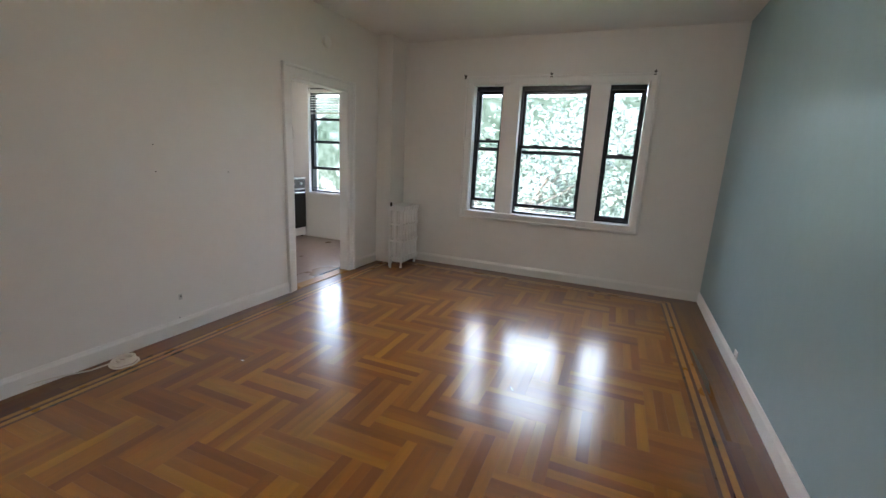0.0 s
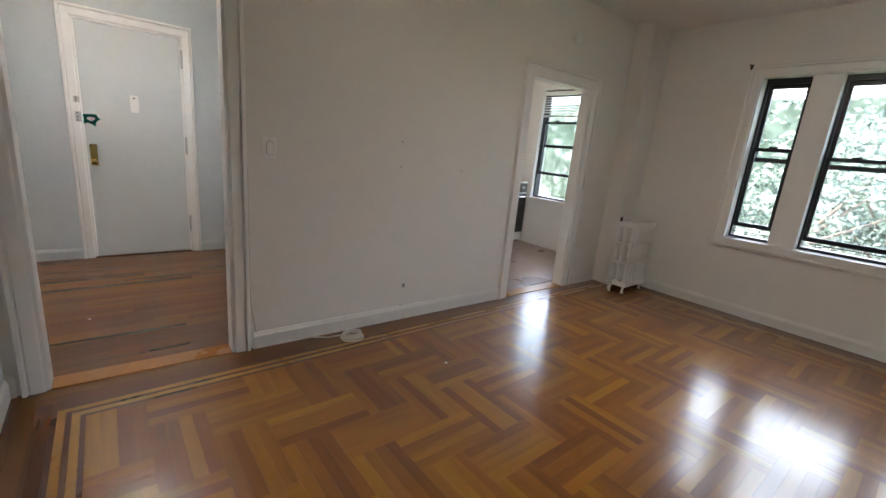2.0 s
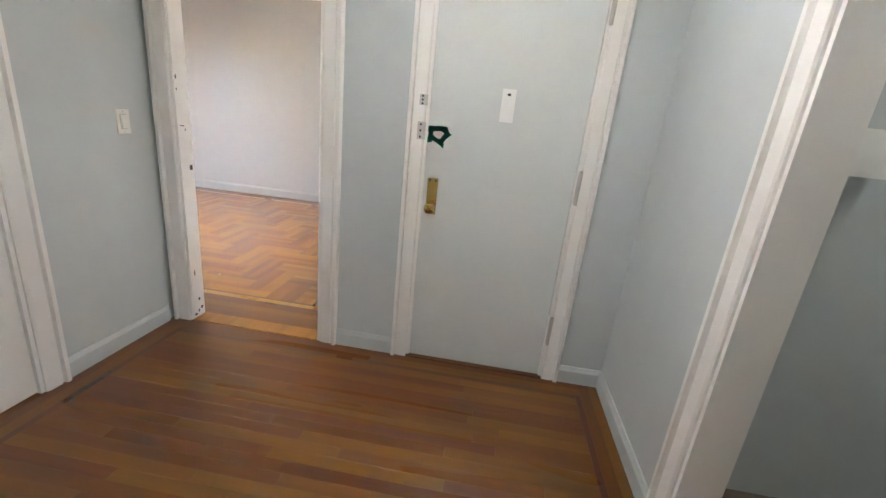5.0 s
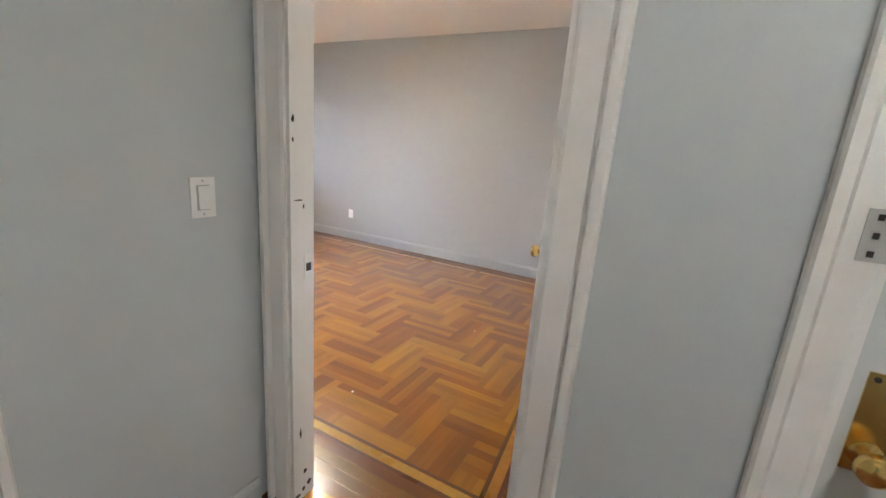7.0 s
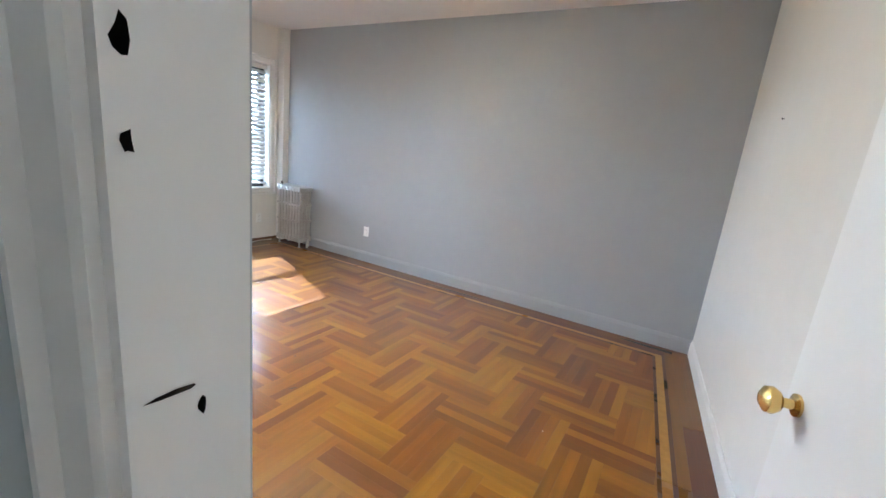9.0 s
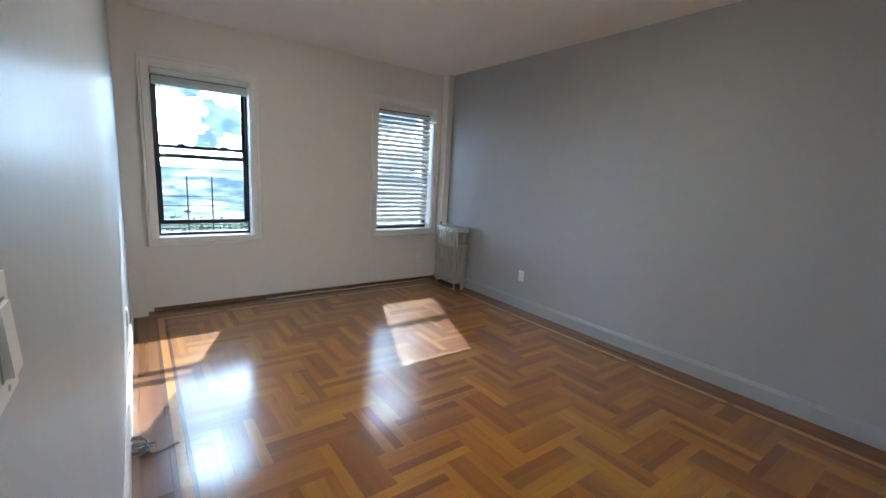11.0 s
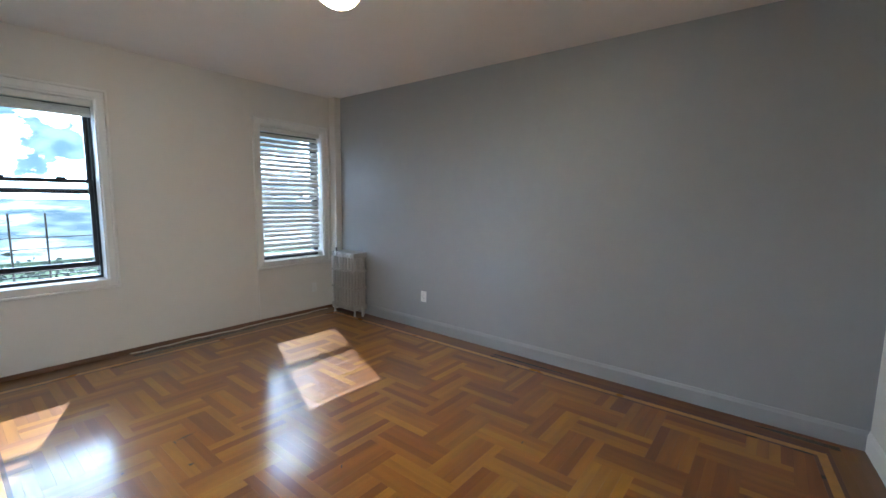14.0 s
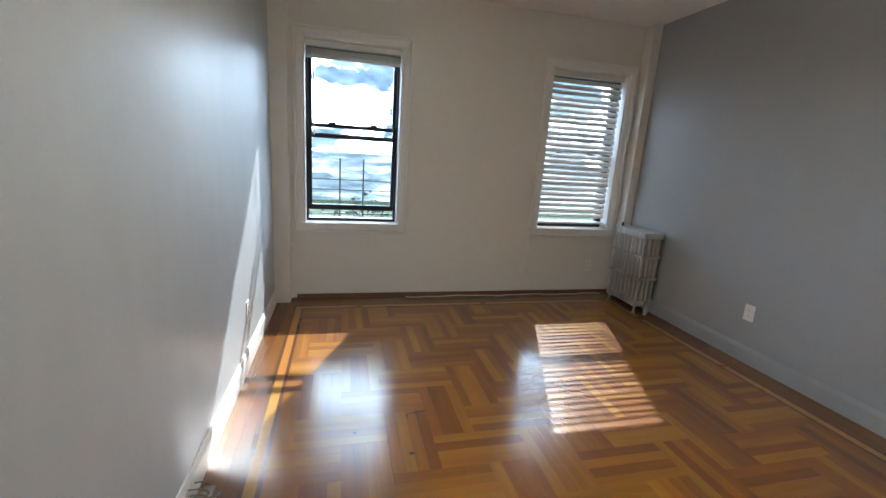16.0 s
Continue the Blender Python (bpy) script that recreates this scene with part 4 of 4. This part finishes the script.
a, b = B_E + BW1[0] + 0.02, B_E + BW1[1] - 0.02
bl1 = blind(F_BS, a, b, BW1[3] - 0.016, BW1[3] - 0.145, 0.055, 0, "raised white venetian blind stacked at the window head", 0.0056)
part("tilt_wand", tube([(a + 0.06, 0.02, BW1[3] - 0.06), (a + 0.065, 0.02, BW1[3] - 0.75)], 0.005, 6), M_PLASTIC, bl1, "clear plastic wand")
a, b = K_WIN[0] + 0.03, K_WIN[1] - 0.03
blind(F_KN, a, b, 2.20, 1.86, 0.025, 20, "half-raised white venetian blind in the kitchen", 0.034)


# flecks of dried paint and dark gouges on the floors
def patch(name, x, y, w, h, turn, material, label, category, group, seed, lift):
    rr = random.Random(seed)
    bm = bmesh.new()
    ring = [(w / 2 * math.cos(k) * rr.uniform(0.6, 1.1), h / 2 * math.sin(k) * rr.uniform(0.6, 1.1)) for k in [i * math.pi / 5 for i in range(10)]]
    lo = [bm.verts.new((px, py, 0.0)) for px, py in ring]
    hi = [bm.verts.new((px * 0.85, py * 0.85, lift)) for px, py in ring]
    bm.faces.new(lo[::-1])
    bm.faces.new(hi)
    for i in range(10):
        bm.faces.new((lo[i], lo[(i + 1) % 10], hi[(i + 1) % 10], hi[i]))
    thing(name, bm, material, label, category, group, m=Matrix.Translation((x, y, 0.0005)) @ Matrix.Rotation(radians(turn), 4, "Z"))


for i, (x, y, w, h, turn) in enumerate(((0.69, 3.18, 0.022, 0.014, 20), (-0.93, 1.45, 0.030, 0.008, 60), (-0.70, 2.26, 0.020, 0.008, 100), (-3.227, -0.20, 0.016, 0.013, 0), (-4.39, 0.02, 0.010, 0.008, 0), (2.33, 3.65, 0.05, 0.006, 120))):
    patch("paint_fleck", x, y, w, h, turn, M_PLASTIC, "small fleck of white paint dried on the floor", "paint fleck", "paint flecks", i, 0.0015)
for i, (x, y, w, h, turn) in enumerate(((-3.66, -2.45, 0.12, 0.010, 8), (-3.60, -2.43, 0.010, 0.05, 0), (-3.58, -2.15, 0.03, 0.022, 0), (-3.33, -2.33, 0.02, 0.014, 0), (-4.08, -1.53, 0.035, 0.010, 40), (-3.83, -1.25, 0.06, 0.008, -30), (-4.55, -2.2, 0.05, 0.007, 80), (-4.9, -0.9, 0.04, 0.007, 10))):
    patch("floor_gouge", x, y, w, h, turn, M_SCREW, "dark gouge worn into the oak parquet", "floor gouge", "floor gouges", 30 + i, 0.0008)


# ---- kitchen ----
M_OVEN = mat("white_enamel", (0.78, 0.78, 0.76), 0.25, grain=0.02, scale=20)
M_BLKGLASS = mat("black_oven_glass", (0.012, 0.012, 0.014), 0.12, grain=0.1, scale=20)
st = base("kitchen_stove", Matrix.Translation((-1.98, 6.20, 0.0)), "white kitchen stove with black oven front", "stove")
part("body", box(-0.30, 0.30, -0.36, 0.36, 0.03, 0.90, 0.008), M_OVEN, st)
part("oven_door", box(0.302, 0.33, -0.34, 0.34, 0.16, 0.74, 0.006), M_BLKGLASS, st, "black glass oven door")
part("handle", tube([(0.36, -0.28, 0.70), (0.36, 0.28, 0.70)], 0.010), M_STEEL, st, "steel bar handle")
part("control_panel", box(0.302, 0.325, -0.34, 0.34, 0.76, 0.895, 0.004), M_SCREW, st, "dark control panel")
for i in range(4):
    part("control_knob", lathe([(0.0, 0.0), (0.02, 0.0), (0.018, 0.022), (0.0, 0.024)], 14, Matrix.Translation((0.325, -0.24 + 0.16 * i, 0.83)) @ Matrix.Rotation(radians(90), 4, "Y")), M_STEEL, st)
part("cooktop", box(-0.30, 0.32, -0.36, 0.36, 0.902, 0.92, 0.006), M_OVEN, st)
for sx in (-0.14, 0.14):
    for sy in (-0.17, 0.17):
        part("burner_grate", lathe([(0.0, 0.0), (0.10, 0.0), (0.10, 0.014), (0.085, 0.02), (0.0, 0.02)], 16, Matrix.Translation((sx, sy, 0.92))), M_SCREW, st)
part("backguard", box(-0.30, -0.24, -0.36, 0.36, 0.92, 1.08, 0.006), M_SCREW, st, "dark grey back panel")
for sx in (-0.26, 0.26):
    for sy in (-0.32, 0.32):
        part("foot", lathe([(0.0, 0.0), (0.02, 0.0), (0.015, 0.032), (0.0, 0.032)], 10, Matrix.Translation((sx, sy, 0.0))), M_SCREW, st)
cab = base("wall_cabinet", Matrix.Translation((KI_W + 0.001, 5.62, 1.45)), "white kitchen wall cabinet with a dark edge", "kitchen cabinet")
part("body", box(0.0, 0.31, -0.36, 0.36, 0.0, 0.75, 0.003), M_OVEN, cab)
for sy in (-1, 1):
    dd = part("door", box(0.312, 0.33, min(sy * 0.01, sy * 0.355), max(sy * 0.01, sy * 0.355), 0.01, 0.74, 0.003), M_OVEN, cab)
    part("handle", tube([(0.345, sy * 0.05, 0.08), (0.345, sy * 0.05, 0.2)], 0.006), M_STEEL, dd)
hood = base("range_hood", Matrix.Translation((KI_W + 0.001, 6.24, 1.50)), "dark grey metal range hood above the stove", "range hood")
part("canopy", box(0.0, 0.46, -0.33, 0.33, 0.0, 0.16, 0.01), M_SCREW, hood)
part("grease_filter", box(0.05, 0.41, -0.28, 0.28, -0.008, 0.002), M_STEEL, hood)


# ---- outdoors ----
M_GRASS = mat("grass_and_dirt", (0.07, 0.10, 0.035), 0.9, grain=0.5, scale=2, bump=0.5)
bm = bmesh.new()
bmesh.ops.create_circle(bm, cap_ends=True, radius=1500, segments=64)
thing("ground", bm, M_GRASS, "distant grassy ground below the windows", "ground", kind="structure", m=Matrix.Translation((0, 0, -7.5)))


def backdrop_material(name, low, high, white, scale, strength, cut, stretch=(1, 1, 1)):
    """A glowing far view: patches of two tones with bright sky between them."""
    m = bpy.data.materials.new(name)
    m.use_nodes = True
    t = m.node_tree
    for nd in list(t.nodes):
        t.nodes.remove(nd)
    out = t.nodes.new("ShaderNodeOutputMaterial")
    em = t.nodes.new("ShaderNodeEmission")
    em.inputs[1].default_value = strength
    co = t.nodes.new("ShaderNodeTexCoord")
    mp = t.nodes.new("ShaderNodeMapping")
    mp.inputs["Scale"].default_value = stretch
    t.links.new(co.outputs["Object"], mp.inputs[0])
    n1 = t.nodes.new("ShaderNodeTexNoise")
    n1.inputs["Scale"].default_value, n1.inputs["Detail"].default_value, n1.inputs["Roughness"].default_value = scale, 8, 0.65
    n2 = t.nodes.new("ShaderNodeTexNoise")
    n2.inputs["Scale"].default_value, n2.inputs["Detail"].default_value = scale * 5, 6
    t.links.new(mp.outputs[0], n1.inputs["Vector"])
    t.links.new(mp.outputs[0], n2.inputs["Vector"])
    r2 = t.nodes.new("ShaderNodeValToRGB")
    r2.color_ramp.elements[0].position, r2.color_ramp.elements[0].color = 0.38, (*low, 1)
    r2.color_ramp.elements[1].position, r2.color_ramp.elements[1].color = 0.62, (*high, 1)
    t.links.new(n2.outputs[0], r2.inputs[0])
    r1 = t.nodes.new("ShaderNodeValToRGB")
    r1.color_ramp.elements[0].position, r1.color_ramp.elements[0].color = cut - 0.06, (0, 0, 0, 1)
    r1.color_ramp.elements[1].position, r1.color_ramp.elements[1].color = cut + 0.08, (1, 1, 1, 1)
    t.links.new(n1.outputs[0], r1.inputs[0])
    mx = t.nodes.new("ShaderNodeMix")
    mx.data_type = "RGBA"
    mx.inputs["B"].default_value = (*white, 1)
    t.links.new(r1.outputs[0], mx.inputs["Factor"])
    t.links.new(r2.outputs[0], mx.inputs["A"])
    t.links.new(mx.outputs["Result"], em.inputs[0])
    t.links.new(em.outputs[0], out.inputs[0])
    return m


def backdrop(name, x0, x1, z0, z1, y, material, label):
    bm = bmesh.new()
    bm.faces.new([bm.verts.new(p) for p in ((x0, y, z0), (x1, y, z0), (x1, y, z1), (x0, y, z1))])
    thing(name, bm, material, label, "backdrop", kind="structure")


# Far sheets carry daylight as emission; the upper north sky brightens floor reflections.
backdrop("backdrop_trees_north", -90, 90, -7.4, 9.0, 55, backdrop_material("far_trees_glow", (0.011, 0.0145, 0.010), (0.024, 0.029, 0.022), (0.10, 0.105, 0.10), 0.22, 5.6, 0.57), "glowing sheet of hazy trees far beyond the window")
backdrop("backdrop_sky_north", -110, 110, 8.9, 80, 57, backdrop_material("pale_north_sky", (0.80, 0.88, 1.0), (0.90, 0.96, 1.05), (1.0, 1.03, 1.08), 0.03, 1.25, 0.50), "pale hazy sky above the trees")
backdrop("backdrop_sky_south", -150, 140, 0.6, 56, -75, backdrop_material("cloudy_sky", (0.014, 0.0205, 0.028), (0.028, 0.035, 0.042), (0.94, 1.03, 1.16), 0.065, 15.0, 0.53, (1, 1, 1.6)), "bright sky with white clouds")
backdrop("backdrop_hills_south", -120, 110, -7.4, 0.62, -74, backdrop_material("far_blue_hills_glow", (0.065, 0.090, 0.115), (0.15, 0.18, 0.205), (0.6, 0.66, 0.72), 0.06, 2.8, 0.55, (1, 1, 5)), "glowing sheet of hazy blue hills and rooftops")


def tree(x, y, ground, height, spread, n, seed, label):
    """Tapered trunk, limbs and a crown of many small leaves in uneven clumps."""
    rr = random.Random(seed)
    root = base("tree", Matrix.Translation((x, y, ground)), label, "tree", "trees outside")
    bm = bmesh.new()
    limbs = [((0, 0, 0), (0.1, 0.1, height * 0.7), 0.22, 0.08)]
    for i in range(9):
        a = rr.uniform(0, 6.28)
        h = height * rr.uniform(0.35, 0.7)
        limbs.append(((0.05, 0.05, h), (math.cos(a) * spread * rr.uniform(0.5, 0.9), math.sin(a) * spread * rr.uniform(0.5, 0.9), h + height * rr.uniform(0.1, 0.3)), 0.08, 0.02))
    for p, q, r0, r1 in limbs:
        p, q = Vector(p), Vector(q)
        d = (q - p).normalized()
        u = d.orthogonal().normalized()
        v = d.cross(u)
        ra = [bm.verts.new(p + r0 * (u * math.cos(k) + v * math.sin(k))) for k in [i * 1.047 for i in range(6)]]
        rb = [bm.verts.new(q + r1 * (u * math.cos(k) + v * math.sin(k))) for k in [i * 1.047 for i in range(6)]]
        for i in range(6):
            bm.faces.new((ra[i], ra[(i + 1) % 6], rb[(i + 1) % 6], rb[i]))
    part("trunk", bm, M_BARK, root)
    bm = bmesh.new()
    clumps = [Vector((rr.gauss(0, spread * 0.55), rr.gauss(0, spread * 0.55), height * rr.uniform(0.38, 1.0))) for _ in range(46)]
    for i in range(n):
        c = rr.choice(clumps) + Vector((rr.gauss(0, 0.45), rr.gauss(0, 0.45), rr.gauss(0, 0.35)))
        s = rr.uniform(0.07, 0.15)
        m = Matrix.Translation(c) @ Euler((rr.uniform(0, 3), rr.uniform(0, 3), rr.uniform(0, 6))).to_matrix().to_4x4()
        vs = [bm.verts.new(m @ Vector(p)) for p in ((0, -s, 0), (s * 0.5, 0, 0.02), (0, s, 0), (-s * 0.5, 0, 0.02))]
        bm.faces.new(vs)
    part("crown", bm, M_LEAF, root)


M_BARK = mat("bark", (0.10, 0.075, 0.055), 0.9, grain=0.4, scale=12, bump=0.6)
M_LEAF = mat("green_leaves", (0.125, 0.143, 0.112), 0.6, grain=0.2, scale=3, spread=0.4, island=True)
tree(-0.5, 17.5, -7.5, 10.5, 2.9, 5200, 1, "leafy green tree outside the living room windows")
tree(1.6, 22.5, -7.5, 11.5, 3.2, 5200, 6, "leafy green tree outside the living room windows")
tree(3.9, 19.0, -7.5, 10.2, 2.8, 5200, 2, "leafy green tree outside the living room windows")
tree(-5.5, 22.0, -7.5, 10.0, 2.8, 2200, 3, "leafy green tree outside the kitchen window")
tree(-3.2, -14.5, -7.5, 6.7, 2.2, 1800, 4, "low leafy tree below the bedroom window")
tree(-6.4, -17.5, -7.5, 6.3, 2.4, 1800, 5, "low leafy tree below the bedroom window")

# iron window guard outside the bedroom window
guard = base("window_guard", Matrix.Translation((-3.34, B_S - 0.60, -0.075)), "thin dark iron railing outside the bedroom window", "railing")
for x in (0.10, -0.13):
    part("upright", tube([(x, 0, 0.55), (x, 0, 1.31)], 0.008, 8), M_SCREW, guard)
for z in (0.80, 1.0, 1.10):
    part("crossbar", tube([(-0.75, 0, z), (0.75, 0, z)], 0.005, 6), M_SCREW, guard)
for x in (-0.74, 0.74):
    part("bracket", tube([(x, 0, 1.1), (x, 0, 0.55), (x, 0.33, 0.55)], 0.008, 8), M_SCREW, guard)
part("bottom_bar", tube([(-0.75, 0, 0.56), (0.75, 0, 0.56)], 0.008, 6), M_SCREW, guard)


# ---- parquet floors: one object for each strip near the walk, the rest joined ----
def strip_mesh(cache, length, width, material):
    key = (round(length, 3), round(width, 3), material.name)
    if key not in cache:
        bm = bmesh.new()
        block(bm, -width / 2 + 0.00025, width / 2 - 0.00025, -length / 2 + 0.00025, length / 2 - 0.00025, -0.011, 0.0)
        cache[key] = mesh_of("strip", bm, material)
    return cache[key]


def lay(floor, strips, near, cache, rng, name="strip", material=None):
    """strips: (x, y, length, width, along_x). The ones for which near(x, y) holds, up to 300, are parts; the others are joined."""
    far = {True: [], False: []}
    count = 0
    order = sorted(strips, key=lambda s: near(s[0], s[1]))
    for x, y, length, width, along_x in order:
        tip_a, tip_b, dz = rng.gauss(0, 0.0009), rng.gauss(0, 0.0005), rng.uniform(-0.0001, 0.0001)
        m = Matrix.Translation((x, y, dz)) @ Matrix.Rotation(radians(90) if along_x else 0, 4, "Z") @ Matrix.Rotation(tip_a, 4, "Y") @ Matrix.Rotation(tip_b, 4, "X")
        if count < 300:
            o = new(name, strip_mesh(cache, length, width, material or M_OAK))
            o.parent = floor
            o.matrix_local = m
            count += 1
        else:
            far[along_x].append((m, length, width))
    for along_x, items in far.items():
        if not items:
            continue
        turn = Matrix.Rotation(radians(90) if along_x else 0, 4, "Z")
        back = turn.inverted()
        vs, fs = [], []
        for m, length, width in items:
            k = len(vs)
            w, l = width / 2 - 0.00025, length / 2 - 0.00025
            for z in (-0.011, 0.0):
                for yy in (-l, l):
                    for xx in (-w, w):
                        vs.append(tuple(back @ (m @ Vector((xx, yy, z)))))
            fs += [tuple(k + i for i in f) for f in ((0, 2, 3, 1), (4, 5, 7, 6), (0, 1, 5, 4), (2, 6, 7, 3), (0, 4, 6, 2), (1, 3, 7, 5))]
        me = bpy.data.meshes.new("far_strips")
        me.from_pydata(vs, [], fs)
        me.materials.append(M_OAK_STUFF)
        o = new("far_strips", me)
        o.parent = floor
        o.matrix_local = turn
        tagged(o, kind="stuff")


def herringbone(x0, x1, y0, y1, unit, n):
    """Blocks of n strips, two units long and one wide, in herringbone parallel to the walls, cut at the field's edge."""
    out = []
    nx, ny = int((x1 - x0) / unit) + 3, int((y1 - y0) / unit) + 3
    for i in range(-2, nx):
        for j in range(-2, ny):
            k = (i - j) % 4
            if k == 0:
                r = (i, i + 2, j, j + 1, True)
            elif k == 3:
                r = (i, i + 1, j, j + 2, False)
            else:
                continue
            ax, bx, ay, by = x0 + r[0] * unit, x0 + r[1] * unit, y0 + r[2] * unit, y0 + r[3] * unit
            for q in range(n):
                if r[4]:
                    sx0, sx1, sy0, sy1 = ax, bx, ay + (by - ay) * q / n, ay + (by - ay) * (q + 1) / n
                else:
                    sx0, sx1, sy0, sy1 = ax + (bx - ax) * q / n, ax + (bx - ax) * (q + 1) / n, ay, by
                sx0, sx1, sy0, sy1 = max(sx0, x0), min(sx1, x1), max(sy0, y0), min(sy1, y1)
                if sx1 - sx0 < 0.012 or sy1 - sy0 < 0.012:
                    continue
                cx, cy = (sx0 + sx1) / 2, (sy0 + sy1) / 2
                out.append((cx, cy, sx1 - sx0, sy1 - sy0, True) if r[4] else (cx, cy, sy1 - sy0, sx1 - sx0, False))
    return out


def border(floor, x0, x1, y0, y1, outer, bands, cache, rng, oak=None, slope=0.0):
    """Mitre-free frame round a field: bands of (width, material) from the field outwards, then oak strips to the walls.
    The far edge rises from y1 at x0 by slope."""
    def bar(xa, xb, ya, yb, along_x, material, name, turn=0.0, lift=0.0):
        length, width = (xb - xa, yb - ya) if along_x else (yb - ya, xb - xa)
        n = max(1, round(length / 1.3))
        for i in range(n):
            f = (i + 0.5) / n
            cx = xa + (xb - xa) * f if along_x else (xa + xb) / 2
            cy = (ya + yb) / 2 if along_x else ya + (yb - ya) * f
            o = new(name, strip_mesh(cache, length / n, width, material))
            o.parent = floor
            cy += turn * (cx - x0)
            o.matrix_local = Matrix.Translation((cx, cy, lift + rng.uniform(-0.0001, 0.0001))) @ Matrix.Rotation((radians(90) if along_x else 0) + math.atan(turn), 4, "Z")
    d = 0.0
    todo = list(bands)
    while d < outer and len(todo) < 40:
        if sum(b[0] for b in todo) >= outer:
            break
        todo.append((0.057, oak or M_OAK))
    for w, material in todo:
        nm = "inlay_strip" if material in (M_DARK, M_MAPLE) else "border_strip"
        bar(x0 - d - w, x1 + d + w, y0 - d - w, y0 - d, True, material, nm)
        bar(x0 - d - w, x1 + d + w, y1 + d, y1 + d + w, True, material, nm, slope, 0.0012 if slope else 0.0)
        bar(x0 - d - w, x0 - d, y0 - d, y1 + d, False, material, nm)
        bar(x1 + d, x1 + d + w, y0 - d, y1 + d + slope * (x1 - x0), False, material, nm)
        d += w


INLAY_DOUBLE = [(0.018, M_DARK), (0.030, M_MAPLE), (0.020, M_DARK), (0.030, M_MAPLE), (0.020, M_DARK)]
INLAY = [(0.020, M_DARK), (0.046, M_MAPLE), (0.022, M_DARK)]
cache = {}
rng = random.Random(11)
fl = bpy.data.objects["floor_bedroom"]
bx0, bx1, by0, by1 = B_W + 0.262, B_E - 0.25, B_S + 0.29, 0.43
N_SLOPE = 0.0935
field = []
for x, y, length, width, along_x in herringbone(bx0, bx1, by0, by1 + N_SLOPE * (bx1 - bx0), 0.216, 4):
    half = (width if along_x else length) / 2
    top = by1 + N_SLOPE * (x - bx0) + 0.022
    if y + half > top:
        left = top - (y - half)
        if left < 0.012:
            continue
        y, length, width = y - half + left / 2, (length if along_x else left), (left if along_x else width)
    field.append((x, y, length, width, along_x))
lay(fl, field, lambda x, y: math.hypot(x + 3.6, (y + 1.0) * 0.8), cache, rng)
border(fl, bx0, bx1, by0, by1, 0.36, INLAY, cache, rng, M_OAK_HALL, N_SLOPE)
fl = bpy.data.objects["floor_living"]
lx0, lx1, ly0, ly1 = 0.255, 3.315, 1.455, 5.905
lay(fl, herringbone(lx0, lx1, ly0, ly1, 0.216, 4), lambda x, y: math.hypot(x - 1.6, (y - 2.6) * 0.8), cache, rng)
border(fl, lx0, lx1, ly0, ly1, 0.36, INLAY_DOUBLE, cache, rng, M_OAK_HALL)
fl = bpy.data.objects["floor_hall"]
hx0, hx1, hy0, hy1 = HALL_W + 0.15, HALL_E - 0.13, HALL_S + 0.15, HALL_N - 0.15
planks = []
row = 0
x = hx0
while x < hx1 - 0.01:
    w = min(0.057, hx1 - x)
    y = hy0
    first = rng.uniform(0.3, 1.1)
    while y < hy1 - 0.01:
        ln = min(first if y == hy0 else rng.uniform(0.7, 1.5), hy1 - y)
        planks.append((x + w / 2, y + ln / 2, ln, w, False))
        y += ln
    x += w
lay(fl, planks, lambda x, y: 0, cache, rng, "plank", M_OAK_HALL)
border(fl, hx0, hx1, hy0, hy1, 0.30, [(0.030, M_DARK)], cache, rng, M_OAK_HALL)
# bathroom floor tiles
fb = bpy.data.objects["floor_bath"]
tile_me = None
for i in range(8):
    for j in range(8):
        bm = None
        if tile_me is None:
            bm = bmesh.new()
            block(bm, -0.0985, 0.0985, -0.0985, 0.0985, -0.005, 0.003)
            tile_me = mesh_of("tile", bm, M_TILE)
        o = new("tile", tile_me)
        o.parent = fb
        o.location = (-1.83 + 0.2 * i, 2.80 + 0.2 * j, -0.002)
